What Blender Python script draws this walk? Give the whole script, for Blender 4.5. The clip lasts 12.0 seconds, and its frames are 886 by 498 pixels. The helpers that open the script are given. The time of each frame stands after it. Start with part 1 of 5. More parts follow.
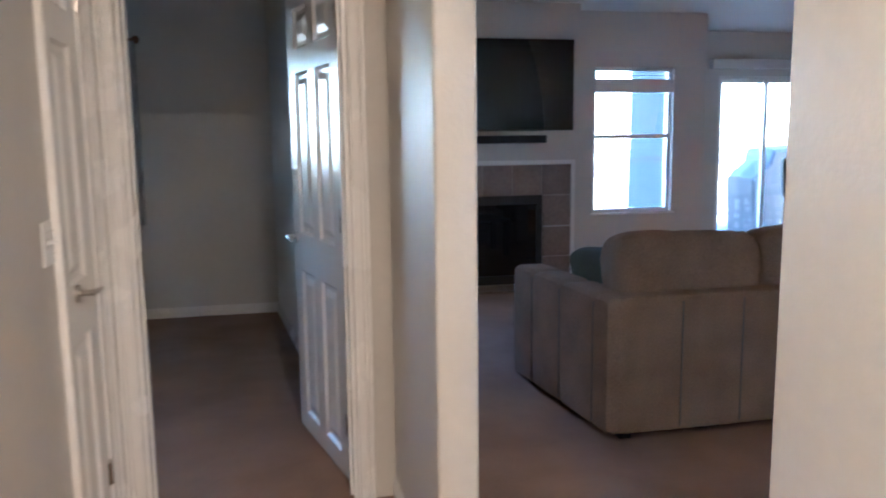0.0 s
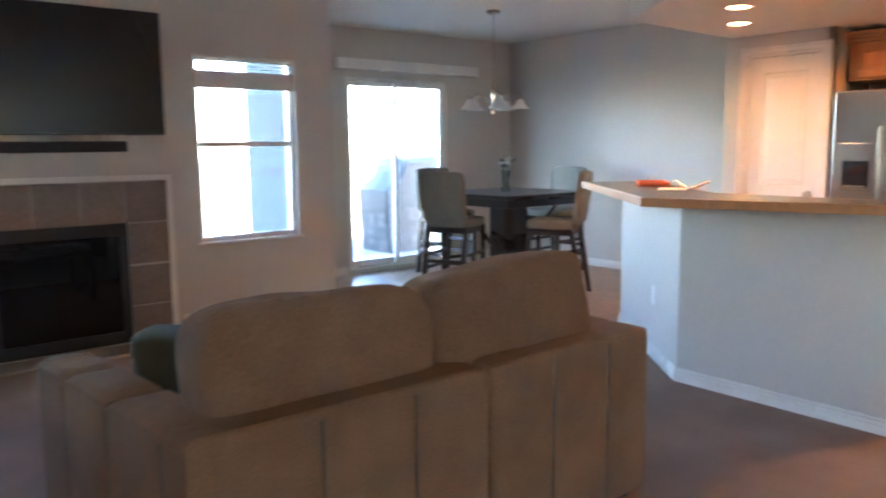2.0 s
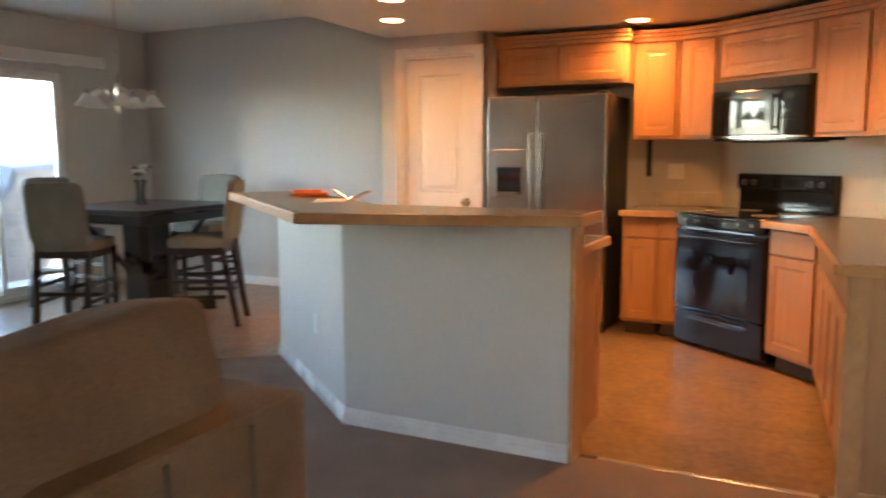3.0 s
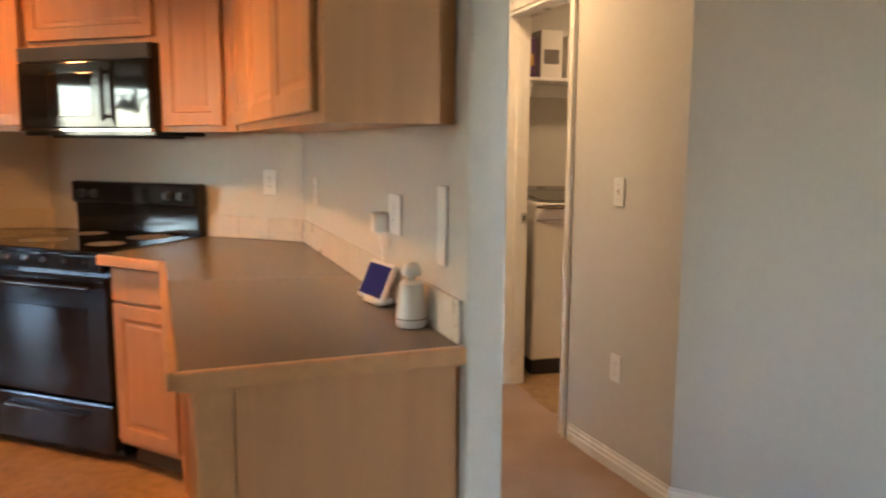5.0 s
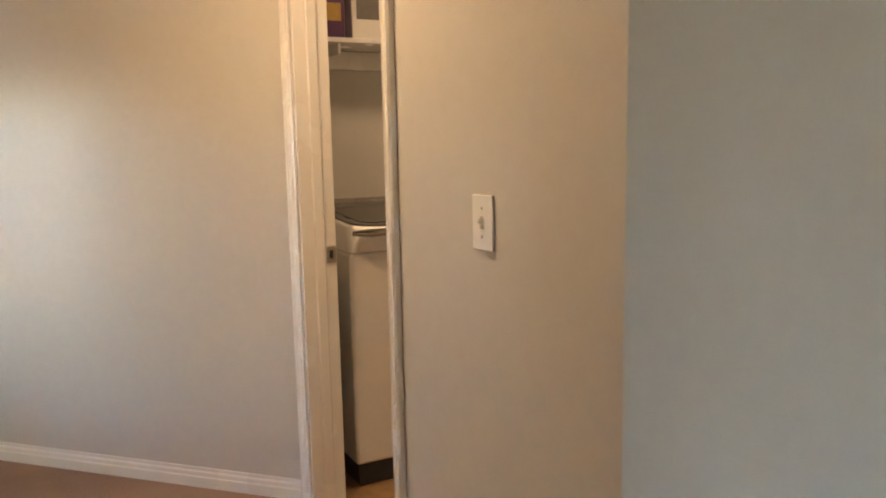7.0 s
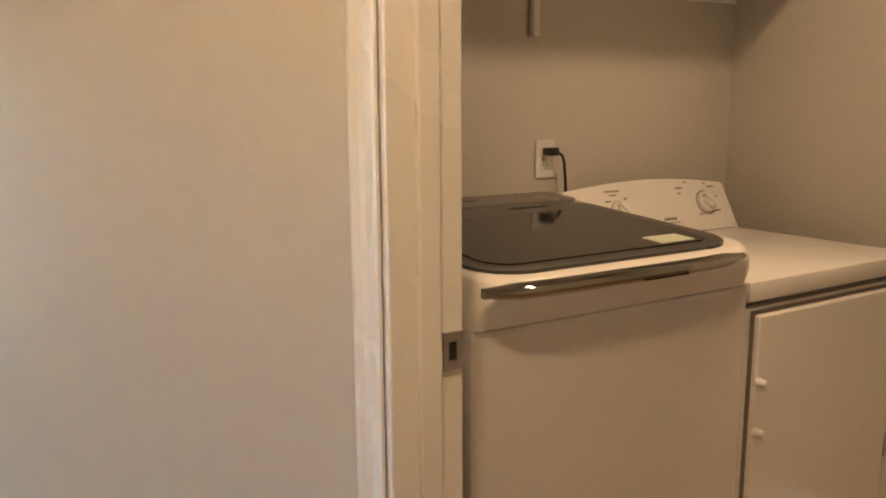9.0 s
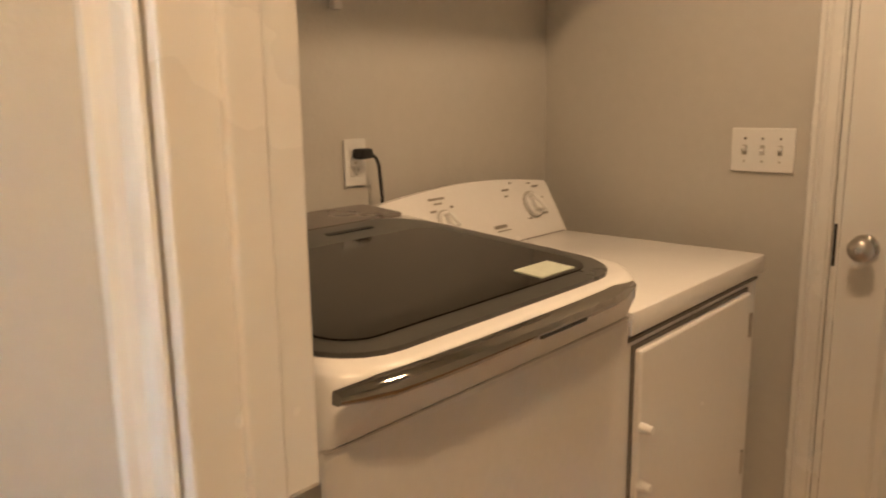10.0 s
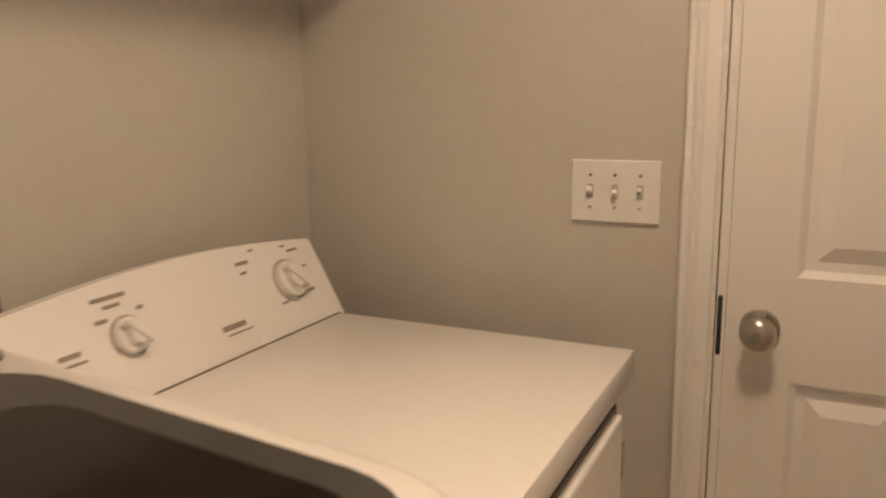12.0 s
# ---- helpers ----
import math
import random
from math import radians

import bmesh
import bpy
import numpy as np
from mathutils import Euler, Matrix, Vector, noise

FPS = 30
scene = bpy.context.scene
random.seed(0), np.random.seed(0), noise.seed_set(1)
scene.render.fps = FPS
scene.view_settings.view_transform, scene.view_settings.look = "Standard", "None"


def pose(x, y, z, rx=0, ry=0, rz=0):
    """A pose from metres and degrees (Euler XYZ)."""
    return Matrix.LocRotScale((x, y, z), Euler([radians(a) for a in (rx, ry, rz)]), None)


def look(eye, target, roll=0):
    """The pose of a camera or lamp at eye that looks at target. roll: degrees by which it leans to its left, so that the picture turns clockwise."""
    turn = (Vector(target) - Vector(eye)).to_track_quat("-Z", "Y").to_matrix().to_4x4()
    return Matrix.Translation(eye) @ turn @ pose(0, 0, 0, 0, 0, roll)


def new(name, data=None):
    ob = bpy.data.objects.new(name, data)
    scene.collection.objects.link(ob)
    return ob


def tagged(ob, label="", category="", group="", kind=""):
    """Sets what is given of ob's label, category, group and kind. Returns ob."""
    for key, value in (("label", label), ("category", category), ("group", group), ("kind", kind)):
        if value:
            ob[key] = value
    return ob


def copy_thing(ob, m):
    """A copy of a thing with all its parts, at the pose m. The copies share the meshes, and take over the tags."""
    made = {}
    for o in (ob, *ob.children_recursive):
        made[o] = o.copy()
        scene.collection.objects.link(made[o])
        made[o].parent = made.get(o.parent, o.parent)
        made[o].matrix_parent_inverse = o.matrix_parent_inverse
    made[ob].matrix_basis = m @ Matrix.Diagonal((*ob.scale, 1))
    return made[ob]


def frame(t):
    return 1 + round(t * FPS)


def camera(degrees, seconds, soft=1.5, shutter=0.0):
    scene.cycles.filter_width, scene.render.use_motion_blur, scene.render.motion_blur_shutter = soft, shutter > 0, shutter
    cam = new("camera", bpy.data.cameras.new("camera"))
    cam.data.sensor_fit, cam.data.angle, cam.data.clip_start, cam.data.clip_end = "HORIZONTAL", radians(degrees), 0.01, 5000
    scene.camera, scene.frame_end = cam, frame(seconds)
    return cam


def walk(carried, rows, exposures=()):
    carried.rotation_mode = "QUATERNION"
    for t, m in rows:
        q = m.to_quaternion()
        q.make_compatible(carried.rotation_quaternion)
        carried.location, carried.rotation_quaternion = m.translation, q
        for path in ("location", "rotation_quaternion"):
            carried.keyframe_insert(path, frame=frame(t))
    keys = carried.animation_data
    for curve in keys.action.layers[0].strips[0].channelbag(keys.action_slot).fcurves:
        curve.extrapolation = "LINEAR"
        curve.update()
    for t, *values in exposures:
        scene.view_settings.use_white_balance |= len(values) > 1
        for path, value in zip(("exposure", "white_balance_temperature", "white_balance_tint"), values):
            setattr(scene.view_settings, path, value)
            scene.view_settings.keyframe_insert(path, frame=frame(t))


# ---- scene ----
cam = camera(59.9, 12.0, 1.9, 0.35)
PATH = [
    (0, (0.608, -0.161, 1.365), (1.033, 1.773, 1.082), -0.69),
    (0.2, (0.651, -0.006, 1.365), (1.16, 1.907, 1.086), -0.82),
    (0.5, (0.721, 0.23, 1.36), (1.341, 2.111, 1.078), -0.53),
    (1, (0.897, 0.555, 1.335), (1.689, 2.371, 1.057), -0.79),
    (1.5, (1.103, 0.894, 1.335), (2.101, 2.605, 1.06), -0.47),
    (2, (1.408, 1.207, 1.335), (2.661, 2.742, 1.071), -0.55),
    (2.5, (1.69, 1.472, 1.317), (3.259, 2.684, 1.055), -0.5),
    (2.7, (1.834, 1.542, 1.32), (3.496, 2.623, 1.064), -0.4),
    (4.3, (3.102, 1.714, 1.341), (5.08, 1.614, 1.064), 0.3),
    (4.5, (3.261, 1.665, 1.348), (5.227, 1.418, 1.077), 0.4),
    (5, (3.651, 1.456, 1.353), (5.552, 0.899, 1.081), 0.4),
    (5.5, (3.988, 1.239, 1.345), (5.831, 0.509, 1.079), 0.1),
    (6, (4.327, 1.022, 1.343), (6.141, 0.22, 1.083), -0.2),
    (6.5, (4.679, 0.835, 1.347), (6.461, -0.033, 1.088), -1.0),
    (6.7, (4.821, 0.778, 1.345), (6.59, -0.115, 1.075), -1.3),
    (8.3, (6.119, 0.561, 1.314), (7.848, -0.395, 1.004), -0.1),
    (8.5, (6.274, 0.529, 1.311), (8.001, -0.426, 0.99), 0.0),
    (9, (6.638, 0.42, 1.296), (8.329, -0.59, 0.952), -0.4),
    (9.5, (6.906, 0.325, 1.303), (8.443, -0.9, 0.93), -0.8),
    (10, (7.075, 0.225, 1.316), (8.378, -1.243, 0.929), -0.8),
    (10.5, (7.138, 0.153, 1.331), (8.289, -1.434, 0.937), -0.7),
    (11, (7.201, 0.036, 1.332), (8.283, -1.598, 0.932), -0.7),
    (11.5, (7.33, -0.188, 1.332), (8.357, -1.858, 0.934), -1.0),
    (12, (7.458, -0.458, 1.335), (8.326, -2.22, 0.958), -0.8),
]
walk(cam, [(t, look(e, g, r)) for t, e, g, r in PATH], [(0.0, 6.2, 4650, 10), (0.5, 6.4, 4700, 10), (1.0, 6.5, 4950, 10), (1.5, 6.55, 5150, 10), (2.5, 6.25, 6350, 10), (4.5, 5.8, 7200, 10), (5.0, 5.85, 6600, 10), (6.0, 5.9, 6300, 10), (6.7, 5.8, 6400, 10), (8.5, 5.5, 6350, 10), (9.2, 5.65, 6350, 10), (10.5, 5.85, 6200, 10), (11.5, 6.0, 5800, 10), (12.0, 5.9, 5500, 10)])

# ---- world, sun, exposure ----
world = bpy.data.worlds.new("world")
scene.world = world
world.use_nodes = True
wn = world.node_tree.nodes
sky = wn.new("ShaderNodeTexSky")
sky.sky_type = "NISHITA"
sky.sun_disc = False
sky.sun_elevation = radians(38)
sky.sun_rotation = radians(150)
wn["Background"].inputs["Strength"].default_value = 0.15
world.node_tree.links.new(sky.outputs[0], wn["Background"].inputs["Color"])
sun_data = bpy.data.lights.new("sun", "SUN")
sun_data.energy = 5.0
sun_data.angle = radians(0.5)
sun_data.color = (1.0, 0.95, 0.88)
sun = new("sun", sun_data)
sun.matrix_world = look((25, -20, 26), (5, 15, 0))


def lamp(x, y, z, watts, color, size=0.1, spread=180):
    d = bpy.data.lights.new("lamp_light", "AREA")
    d.shape, d.size, d.energy, d.color, d.spread = "DISK", size, watts, color, radians(spread)
    o = new("lamp_light", d)
    o.matrix_world = pose(x, y, z)
    return o


WARM = (1.0, 0.46, 0.15)
WARM_HALL = (1.0, 0.66, 0.38)
CANS = [(6.07, 3.92), (6.70, 4.28), (7.48, 2.80), (6.3, 2.1)]
for (cx, cy), watts in zip(CANS, (0.20, 0.09, 0.14, 0.36)):
    lamp(cx, cy, 2.178, watts, WARM, 0.12, 150)
lamp(1.0, -0.42, 2.42, 1.0, (1.0, 0.69, 0.42), 0.25)
lamp(6.95, 0.38, 2.42, 0.38, (1.0, 0.62, 0.32), 0.2)
lamp(7.50, -1.1, 2.33, 0.23, WARM_HALL, 0.25)


# ---- materials ----
def mat(name, color, rough=0.6, metal=0.0, var=0.12, scale=6.0, fine=60.0, bump=0.1, bump_scale=None, second=None, coat=0.0, spec=0.5, rvar=0.1, stretch=None, island=0.0):
    m = bpy.data.materials.new(name)
    m.use_nodes = True
    nt = m.node_tree
    n, l = nt.nodes, nt.links
    b = n["Principled BSDF"]
    b.inputs["Metallic"].default_value = metal
    b.inputs["Coat Weight"].default_value = coat
    b.inputs["Specular IOR Level"].default_value = spec
    tc = n.new("ShaderNodeTexCoord")
    src = tc.outputs["Object"]
    if stretch:
        mp = n.new("ShaderNodeMapping")
        mp.inputs["Scale"].default_value = stretch
        l.new(src, mp.inputs[0])
        src = mp.outputs[0]
    big = n.new("ShaderNodeTexNoise")
    big.inputs["Scale"].default_value, big.inputs["Detail"].default_value = scale, 4.0
    small = n.new("ShaderNodeTexNoise")
    small.inputs["Scale"].default_value, small.inputs["Detail"].default_value = fine, 6.0
    l.new(src, big.inputs["Vector"])
    l.new(src, small.inputs["Vector"])
    add = n.new("ShaderNodeMath")
    add.operation = "MULTIPLY_ADD"
    add.inputs[1].default_value = 0.5
    l.new(small.outputs["Fac"], add.inputs[0])
    half = n.new("ShaderNodeMath")
    half.operation = "MULTIPLY"
    half.inputs[1].default_value = 0.5
    l.new(big.outputs["Fac"], half.inputs[0])
    l.new(half.outputs[0], add.inputs[2])
    ramp = n.new("ShaderNodeValToRGB")
    e = ramp.color_ramp.elements
    dark = second or tuple(c * (1 - var) for c in color)
    light = tuple(min(1.0, c * (1 + var * 0.6)) for c in color)
    e[0].position, e[1].position = 0.36, 0.64
    e[0].color, e[1].color = (*dark, 1), (*light, 1)
    l.new(add.outputs[0], ramp.inputs[0])
    out = ramp.outputs[0]
    if island:
        oi = n.new("ShaderNodeObjectInfo")
        hs = n.new("ShaderNodeHueSaturation")
        mr = n.new("ShaderNodeMapRange")
        mr.inputs["To Min"].default_value, mr.inputs["To Max"].default_value = 1 - island, 1 + island
        l.new(oi.outputs["Random"], mr.inputs["Value"])
        l.new(mr.outputs[0], hs.inputs["Value"])
        l.new(out, hs.inputs["Color"])
        out = hs.outputs[0]
    l.new(out, b.inputs["Base Color"])
    rr = n.new("ShaderNodeMapRange")
    rr.inputs["To Min"].default_value, rr.inputs["To Max"].default_value = max(0.02, rough - rvar), min(1, rough + rvar)
    l.new(big.outputs["Fac"], rr.inputs["Value"])
    l.new(rr.outputs[0], b.inputs["Roughness"])
    if bump:
        bp = n.new("ShaderNodeBump")
        bp.inputs["Strength"].default_value, bp.inputs["Distance"].default_value = bump, 0.004
        if bump_scale:
            bt = n.new("ShaderNodeTexNoise")
            bt.inputs["Scale"].default_value, bt.inputs["Detail"].default_value = bump_scale, 3.0
            l.new(src, bt.inputs["Vector"])
            l.new(bt.outputs["Fac"], bp.inputs["Height"])
        else:
            l.new(small.outputs["Fac"], bp.inputs["Height"])
        l.new(bp.outputs[0], b.inputs["Normal"])
    return m


def glow(name, color, strength):
    m = bpy.data.materials.new(name)
    m.use_nodes = True
    b = m.node_tree.nodes["Principled BSDF"]
    b.inputs["Base Color"].default_value = (*color, 1)
    b.inputs["Emission Color"].default_value = (*color, 1)
    b.inputs["Emission Strength"].default_value = strength
    return m


def glass(name, tint=(1, 1, 1), rough=0.0):
    m = bpy.data.materials.new(name)
    m.use_nodes = True
    n, l = m.node_tree.nodes, m.node_tree.links
    n.remove(n["Principled BSDF"])
    tr = n.new("ShaderNodeBsdfTransparent")
    tr.inputs[0].default_value = (*tint, 1)
    gl = n.new("ShaderNodeBsdfGlossy")
    gl.inputs["Roughness"].default_value = rough
    fr = n.new("ShaderNodeFresnel")
    fr.inputs[0].default_value = 1.45
    mx = n.new("ShaderNodeMixShader")
    l.new(fr.outputs[0], mx.inputs[0])
    l.new(tr.outputs[0], mx.inputs[1])
    l.new(gl.outputs[0], mx.inputs[2])
    l.new(mx.outputs[0], n["Material Output"].inputs[0])
    return m


M_WALL = mat("wall_paint", (0.58, 0.555, 0.505), 0.40, var=0.03, scale=1.3, fine=30, bump=0.19, bump_scale=85, rvar=0.06)
M_CEIL = mat("ceiling_paint", (0.72, 0.70, 0.65), 0.55, var=0.03, scale=1.0, bump=0.3, bump_scale=60)
M_TRIM = mat("white_trim", (0.80, 0.785, 0.75), 0.26, var=0.012, scale=4, bump=0.02)
M_DOOR = mat("white_door", (0.80, 0.78, 0.74), 0.22, var=0.012, scale=3, bump=0.02, stretch=(1, 1, 0.1))
M_CARPET = mat("carpet", (0.33, 0.23, 0.175), 0.95, var=0.28, scale=2.2, fine=170, bump=0.9, bump_scale=240, spec=0.1)
M_VINYL = mat("kitchen_vinyl", (0.30, 0.19, 0.10), 0.3, var=0.36, scale=5, fine=22, bump=0.03, rvar=0.05)
M_GROUT = mat("vinyl_joint", (0.24, 0.17, 0.11), 0.6)
M_OAK = mat("honey_maple", (0.55, 0.275, 0.12), 0.35, var=0.13, scale=3, fine=22, bump=0.06, stretch=(1, 1, 0.09), coat=0.15)
M_OAKH = mat("honey_maple_edge", (0.52, 0.27, 0.12), 0.35, var=0.16, scale=3, fine=22, bump=0.05, coat=0.15)
M_VENEER = mat("maple_veneer", (0.46, 0.23, 0.105), 0.4, var=0.12, scale=3, fine=22, bump=0.04, stretch=(1, 1, 0.09))
# dark brown with the shade of the toe-kick recess put into it
M_KICKSHADE = mat("toe_kick_shade", (0.10, 0.06, 0.03), 0.7)
M_COUNTER = mat("grey_laminate", (0.165, 0.145, 0.122), 0.27, var=0.03, scale=40, fine=400, bump=0, rvar=0.0)
M_SPLASH = mat("beige_tile", (0.62, 0.56, 0.47), 0.3, var=0.08, scale=8, bump=0.05, island=0.06)
M_STEEL = mat("brushed_steel", (0.43, 0.41, 0.38), 0.25, 1.0, var=0.08, scale=2, fine=90, bump=0.05, stretch=(1, 1, 0.03), rvar=0.06)
M_CHROMED = mat("dark_chrome", (0.36, 0.345, 0.32), 0.06, 1.0, var=0.03, bump=0, rvar=0.02)
M_CHROME = mat("chrome", (0.55, 0.54, 0.52), 0.08, 1.0, var=0.03, bump=0, rvar=0.03)
M_NICKEL = mat("satin_nickel", (0.52, 0.49, 0.44), 0.28, 1.0, var=0.05, bump=0)
M_BLACK = mat("gloss_black", (0.012, 0.012, 0.013), 0.1, var=0.2, bump=0, rvar=0.03)
M_BLACKM = mat("matt_black", (0.02, 0.02, 0.022), 0.5, var=0.3, bump=0.03)
M_GLASSB = mat("black_glass", (0.008, 0.008, 0.01), 0.04, var=0.1, bump=0, rvar=0.01)
M_SCREEN = mat("television_screen", (0.012, 0.014, 0.016), 0.14, var=0.0, bump=0, rvar=0.0)
M_SOFA = mat("taupe_microfibre", (0.24, 0.165, 0.11), 0.85, var=0.24, scale=5, fine=130, bump=0.35, bump_scale=300, spec=0.2)
M_SOFAP = mat("sofa_piping", (0.14, 0.12, 0.10), 0.9, bump=0.1)
M_PILLOW = mat("dark_green_pillow", (0.10, 0.125, 0.11), 0.9, bump=0.3, bump_scale=260)
M_DARKWOOD = mat("espresso_wood", (0.035, 0.024, 0.018), 0.3, var=0.35, scale=3, fine=30, bump=0.05, coat=0.2, stretch=(0.2, 1, 1))
M_CHAIRF = mat("sage_beige_upholstery", (0.21, 0.205, 0.165), 0.85, var=0.16, scale=8, fine=150, bump=0.3, bump_scale=260)
M_FIRET = mat("fireplace_tile", (0.24, 0.185, 0.15), 0.4, var=0.2, scale=6, fine=30, bump=0.12, island=0.06)
M_TGROUT = mat("pale_grout", (0.46, 0.42, 0.37), 0.8)
M_WHITEP = mat("white_plastic", (0.80, 0.79, 0.76), 0.35, var=0.02, bump=0)
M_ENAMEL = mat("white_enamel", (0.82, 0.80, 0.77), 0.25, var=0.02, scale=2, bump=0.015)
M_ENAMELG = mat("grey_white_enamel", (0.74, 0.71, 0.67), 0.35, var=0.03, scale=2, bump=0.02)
M_SMOKE = mat("smoked_lid_glass", (0.010, 0.008, 0.006), 0.08, var=0.1, scale=2, bump=0, rvar=0.01, spec=0.3)
M_INK_GAP = mat("grey_print_and_gap_shade", (0.16, 0.14, 0.12), 0.6, bump=0)
M_MARK = mat("light_print", (0.30, 0.27, 0.23), 0.6, bump=0)
M_SLOT = mat("toggle_slot", (0.50, 0.47, 0.42), 0.5, bump=0)
M_STICK = mat("pale_sticker", (0.62, 0.66, 0.54), 0.5, bump=0)
M_CABLE = mat("black_rubber", (0.015, 0.015, 0.015), 0.5, bump=0)
M_ORANGE = mat("orange_plastic", (0.75, 0.17, 0.03), 0.35, bump=0)
M_SCREENB = glow("blue_display", (0.016, 0.026, 0.22), 0.004)
M_SCREENB.node_tree.nodes["Principled BSDF"].inputs["Base Color"].default_value = (0.004, 0.006, 0.03, 1)
M_SCREENB.node_tree.nodes["Principled BSDF"].inputs["Specular IOR Level"].default_value = 0.15
M_BULB = glow("lamp_lens", (1.0, 0.62, 0.30), 0.5)
M_DOME = glow("lamp_dome", (1.0, 0.72, 0.42), 0.06)
# Outdoor brightness is cut by the grey put into this pane colour.
M_PANE = glass("outdoor_dimming_glass", (0.74, 0.745, 0.75))
M_CLEAR = glass("clear_window_glass")
M_VASE = glass("vase_glass", (0.92, 0.96, 0.97))
M_SHADE = mat("frosted_shade", (0.80, 0.80, 0.78), 0.4, var=0.03, bump=0)
M_PETAL = mat("white_petals", (0.75, 0.76, 0.74), 0.7, bump=0.1)
M_LEAF = mat("flower_leaves", (0.06, 0.085, 0.06), 0.6, bump=0.1)
M_CONC = mat("patio_concrete", (0.16, 0.158, 0.15), 0.8, var=0.12, bump=0.2)
M_COVER = mat("grey_vinyl_cover", (0.014, 0.017, 0.022), 0.6, var=0.25, scale=4, bump=0.4, bump_scale=14)
M_FENCE = mat("weathered_fence", (0.24, 0.21, 0.17), 0.8, var=0.2, bump=0.2)
M_GRASS = mat("dry_lawn", (0.17, 0.15, 0.09), 0.9, var=0.35, scale=0.8, bump=0.4)
M_STUCCO = mat("blue_grey_siding", (0.045, 0.060, 0.074), 0.85, var=0.08, bump=0.4, bump_scale=90)
M_BUSH = mat("shrub_leaves", (0.04, 0.06, 0.04), 0.7, var=0.4, bump=0)
M_PAPER = mat("white_paper", (0.74, 0.71, 0.66), 0.7, var=0.03, bump=0)
M_PURPLE = mat("purple_pack", (0.09, 0.03, 0.09), 0.35, bump=0)
M_GREEN = mat("green_pack", (0.16, 0.26, 0.05), 0.4, bump=0)
M_GOLD = mat("gold_pack", (0.45, 0.28, 0.06), 0.4, bump=0)
M_CLOTH = mat("grey_drape", (0.42, 0.41, 0.39), 0.9, bump=0.3, bump_scale=150)


# ---- mesh helpers ----
def merge(bm, tmp, m=None):
    if m is not None:
        bmesh.ops.transform(tmp, matrix=m, verts=tmp.verts)
    me = bpy.data.meshes.new("piece")
    tmp.to_mesh(me)
    tmp.free()
    bm.from_mesh(me)
    bpy.data.meshes.remove(me)


def box(bm, x0, x1, y0, y1, z0, z1, bev=0.0, m=None):
    tmp = bmesh.new()
    c = Vector(((x0 + x1) / 2, (y0 + y1) / 2, (z0 + z1) / 2))
    s = Vector((abs(x1 - x0), abs(y1 - y0), abs(z1 - z0)))
    for v in bmesh.ops.create_cube(tmp, size=1.0)["verts"]:
        v.co = Vector((v.co.x * s.x, v.co.y * s.y, v.co.z * s.z)) + c
    if bev:
        bmesh.ops.bevel(tmp, geom=list(tmp.edges), offset=min(bev, min(s) * 0.45), segments=2, affect="EDGES", profile=0.5)
    merge(bm, tmp, m)


def tube(bm, p, q, r, r2=None, seg=12):
    p, q = Vector(p), Vector(q)
    r2 = r if r2 is None else r2
    geo = bmesh.ops.create_cone(bm, cap_ends=True, segments=seg, radius1=r, radius2=r2, depth=(q - p).length)
    m = Matrix.Translation((p + q) / 2) @ (q - p).to_track_quat("Z", "Y").to_matrix().to_4x4()
    bmesh.ops.transform(bm, matrix=m, verts=geo["verts"])
    return geo["verts"]


def lathe(bm, profile, center=(0, 0, 0), seg=20, m=None):
    rings = []
    vs = []
    for r, z in profile:
        ring = [bm.verts.new((center[0] + r * math.cos(a), center[1] + r * math.sin(a), center[2] + z))
                for a in (2 * math.pi * i / seg for i in range(seg))]
        rings.append(ring)
        vs += ring
    for a, b in zip(rings, rings[1:]):
        for i in range(seg):
            j = (i + 1) % seg
            bm.faces.new((a[i], a[j], b[j], b[i]))
    if profile[0][0] > 1e-4:
        bm.faces.new(list(reversed(rings[0])))
    if profile[-1][0] > 1e-4:
        bm.faces.new(rings[-1])
    if m is not None:
        bmesh.ops.transform(bm, matrix=m, verts=vs)
    return vs


def prism(bm, pts, z0, z1, bev=0.0):
    lo = [bm.verts.new((x, y, z0)) for x, y in pts]
    hi = [bm.verts.new((x, y, z1)) for x, y in pts]
    n = len(pts)
    fs = [bm.faces.new(list(reversed(lo))), bm.faces.new(hi)]
    for i in range(n):
        j = (i + 1) % n
        fs.append(bm.faces.new((lo[i], lo[j], hi[j], hi[i])))
    bmesh.ops.recalc_face_normals(bm, faces=fs)
    if bev:
        es = list({e for f in fs for e in f.edges})
        bmesh.ops.bevel(bm, geom=es, offset=bev, segments=2, affect="EDGES", profile=0.5)


def soft_box(bm, x0, x1, y0, y1, z0, z1, cuts=6, power=4.0, wob=0.0, seed=0.0, m=None):
    """A padded block: rounded like a cushion, with slight waves."""
    tmp = bmesh.new()
    bmesh.ops.create_cube(tmp, size=2.0)
    bmesh.ops.subdivide_edges(tmp, edges=list(tmp.edges), cuts=cuts, use_grid_fill=True)
    c = Vector(((x0 + x1) / 2, (y0 + y1) / 2, (z0 + z1) / 2))
    s = Vector(((x1 - x0) / 2, (y1 - y0) / 2, (z1 - z0) / 2))
    for v in tmp.verts:
        p = v.co.copy()
        k = (abs(p.x) ** power + abs(p.y) ** power + abs(p.z) ** power) ** (1 / power)
        p = p / k
        if wob:
            p += p.normalized() * wob * noise.noise(Vector((p.x * 2 + seed, p.y * 2, p.z * 2)))
        v.co = Vector((p.x * s.x, p.y * s.y, p.z * s.z)) + c
    merge(bm, tmp, m)


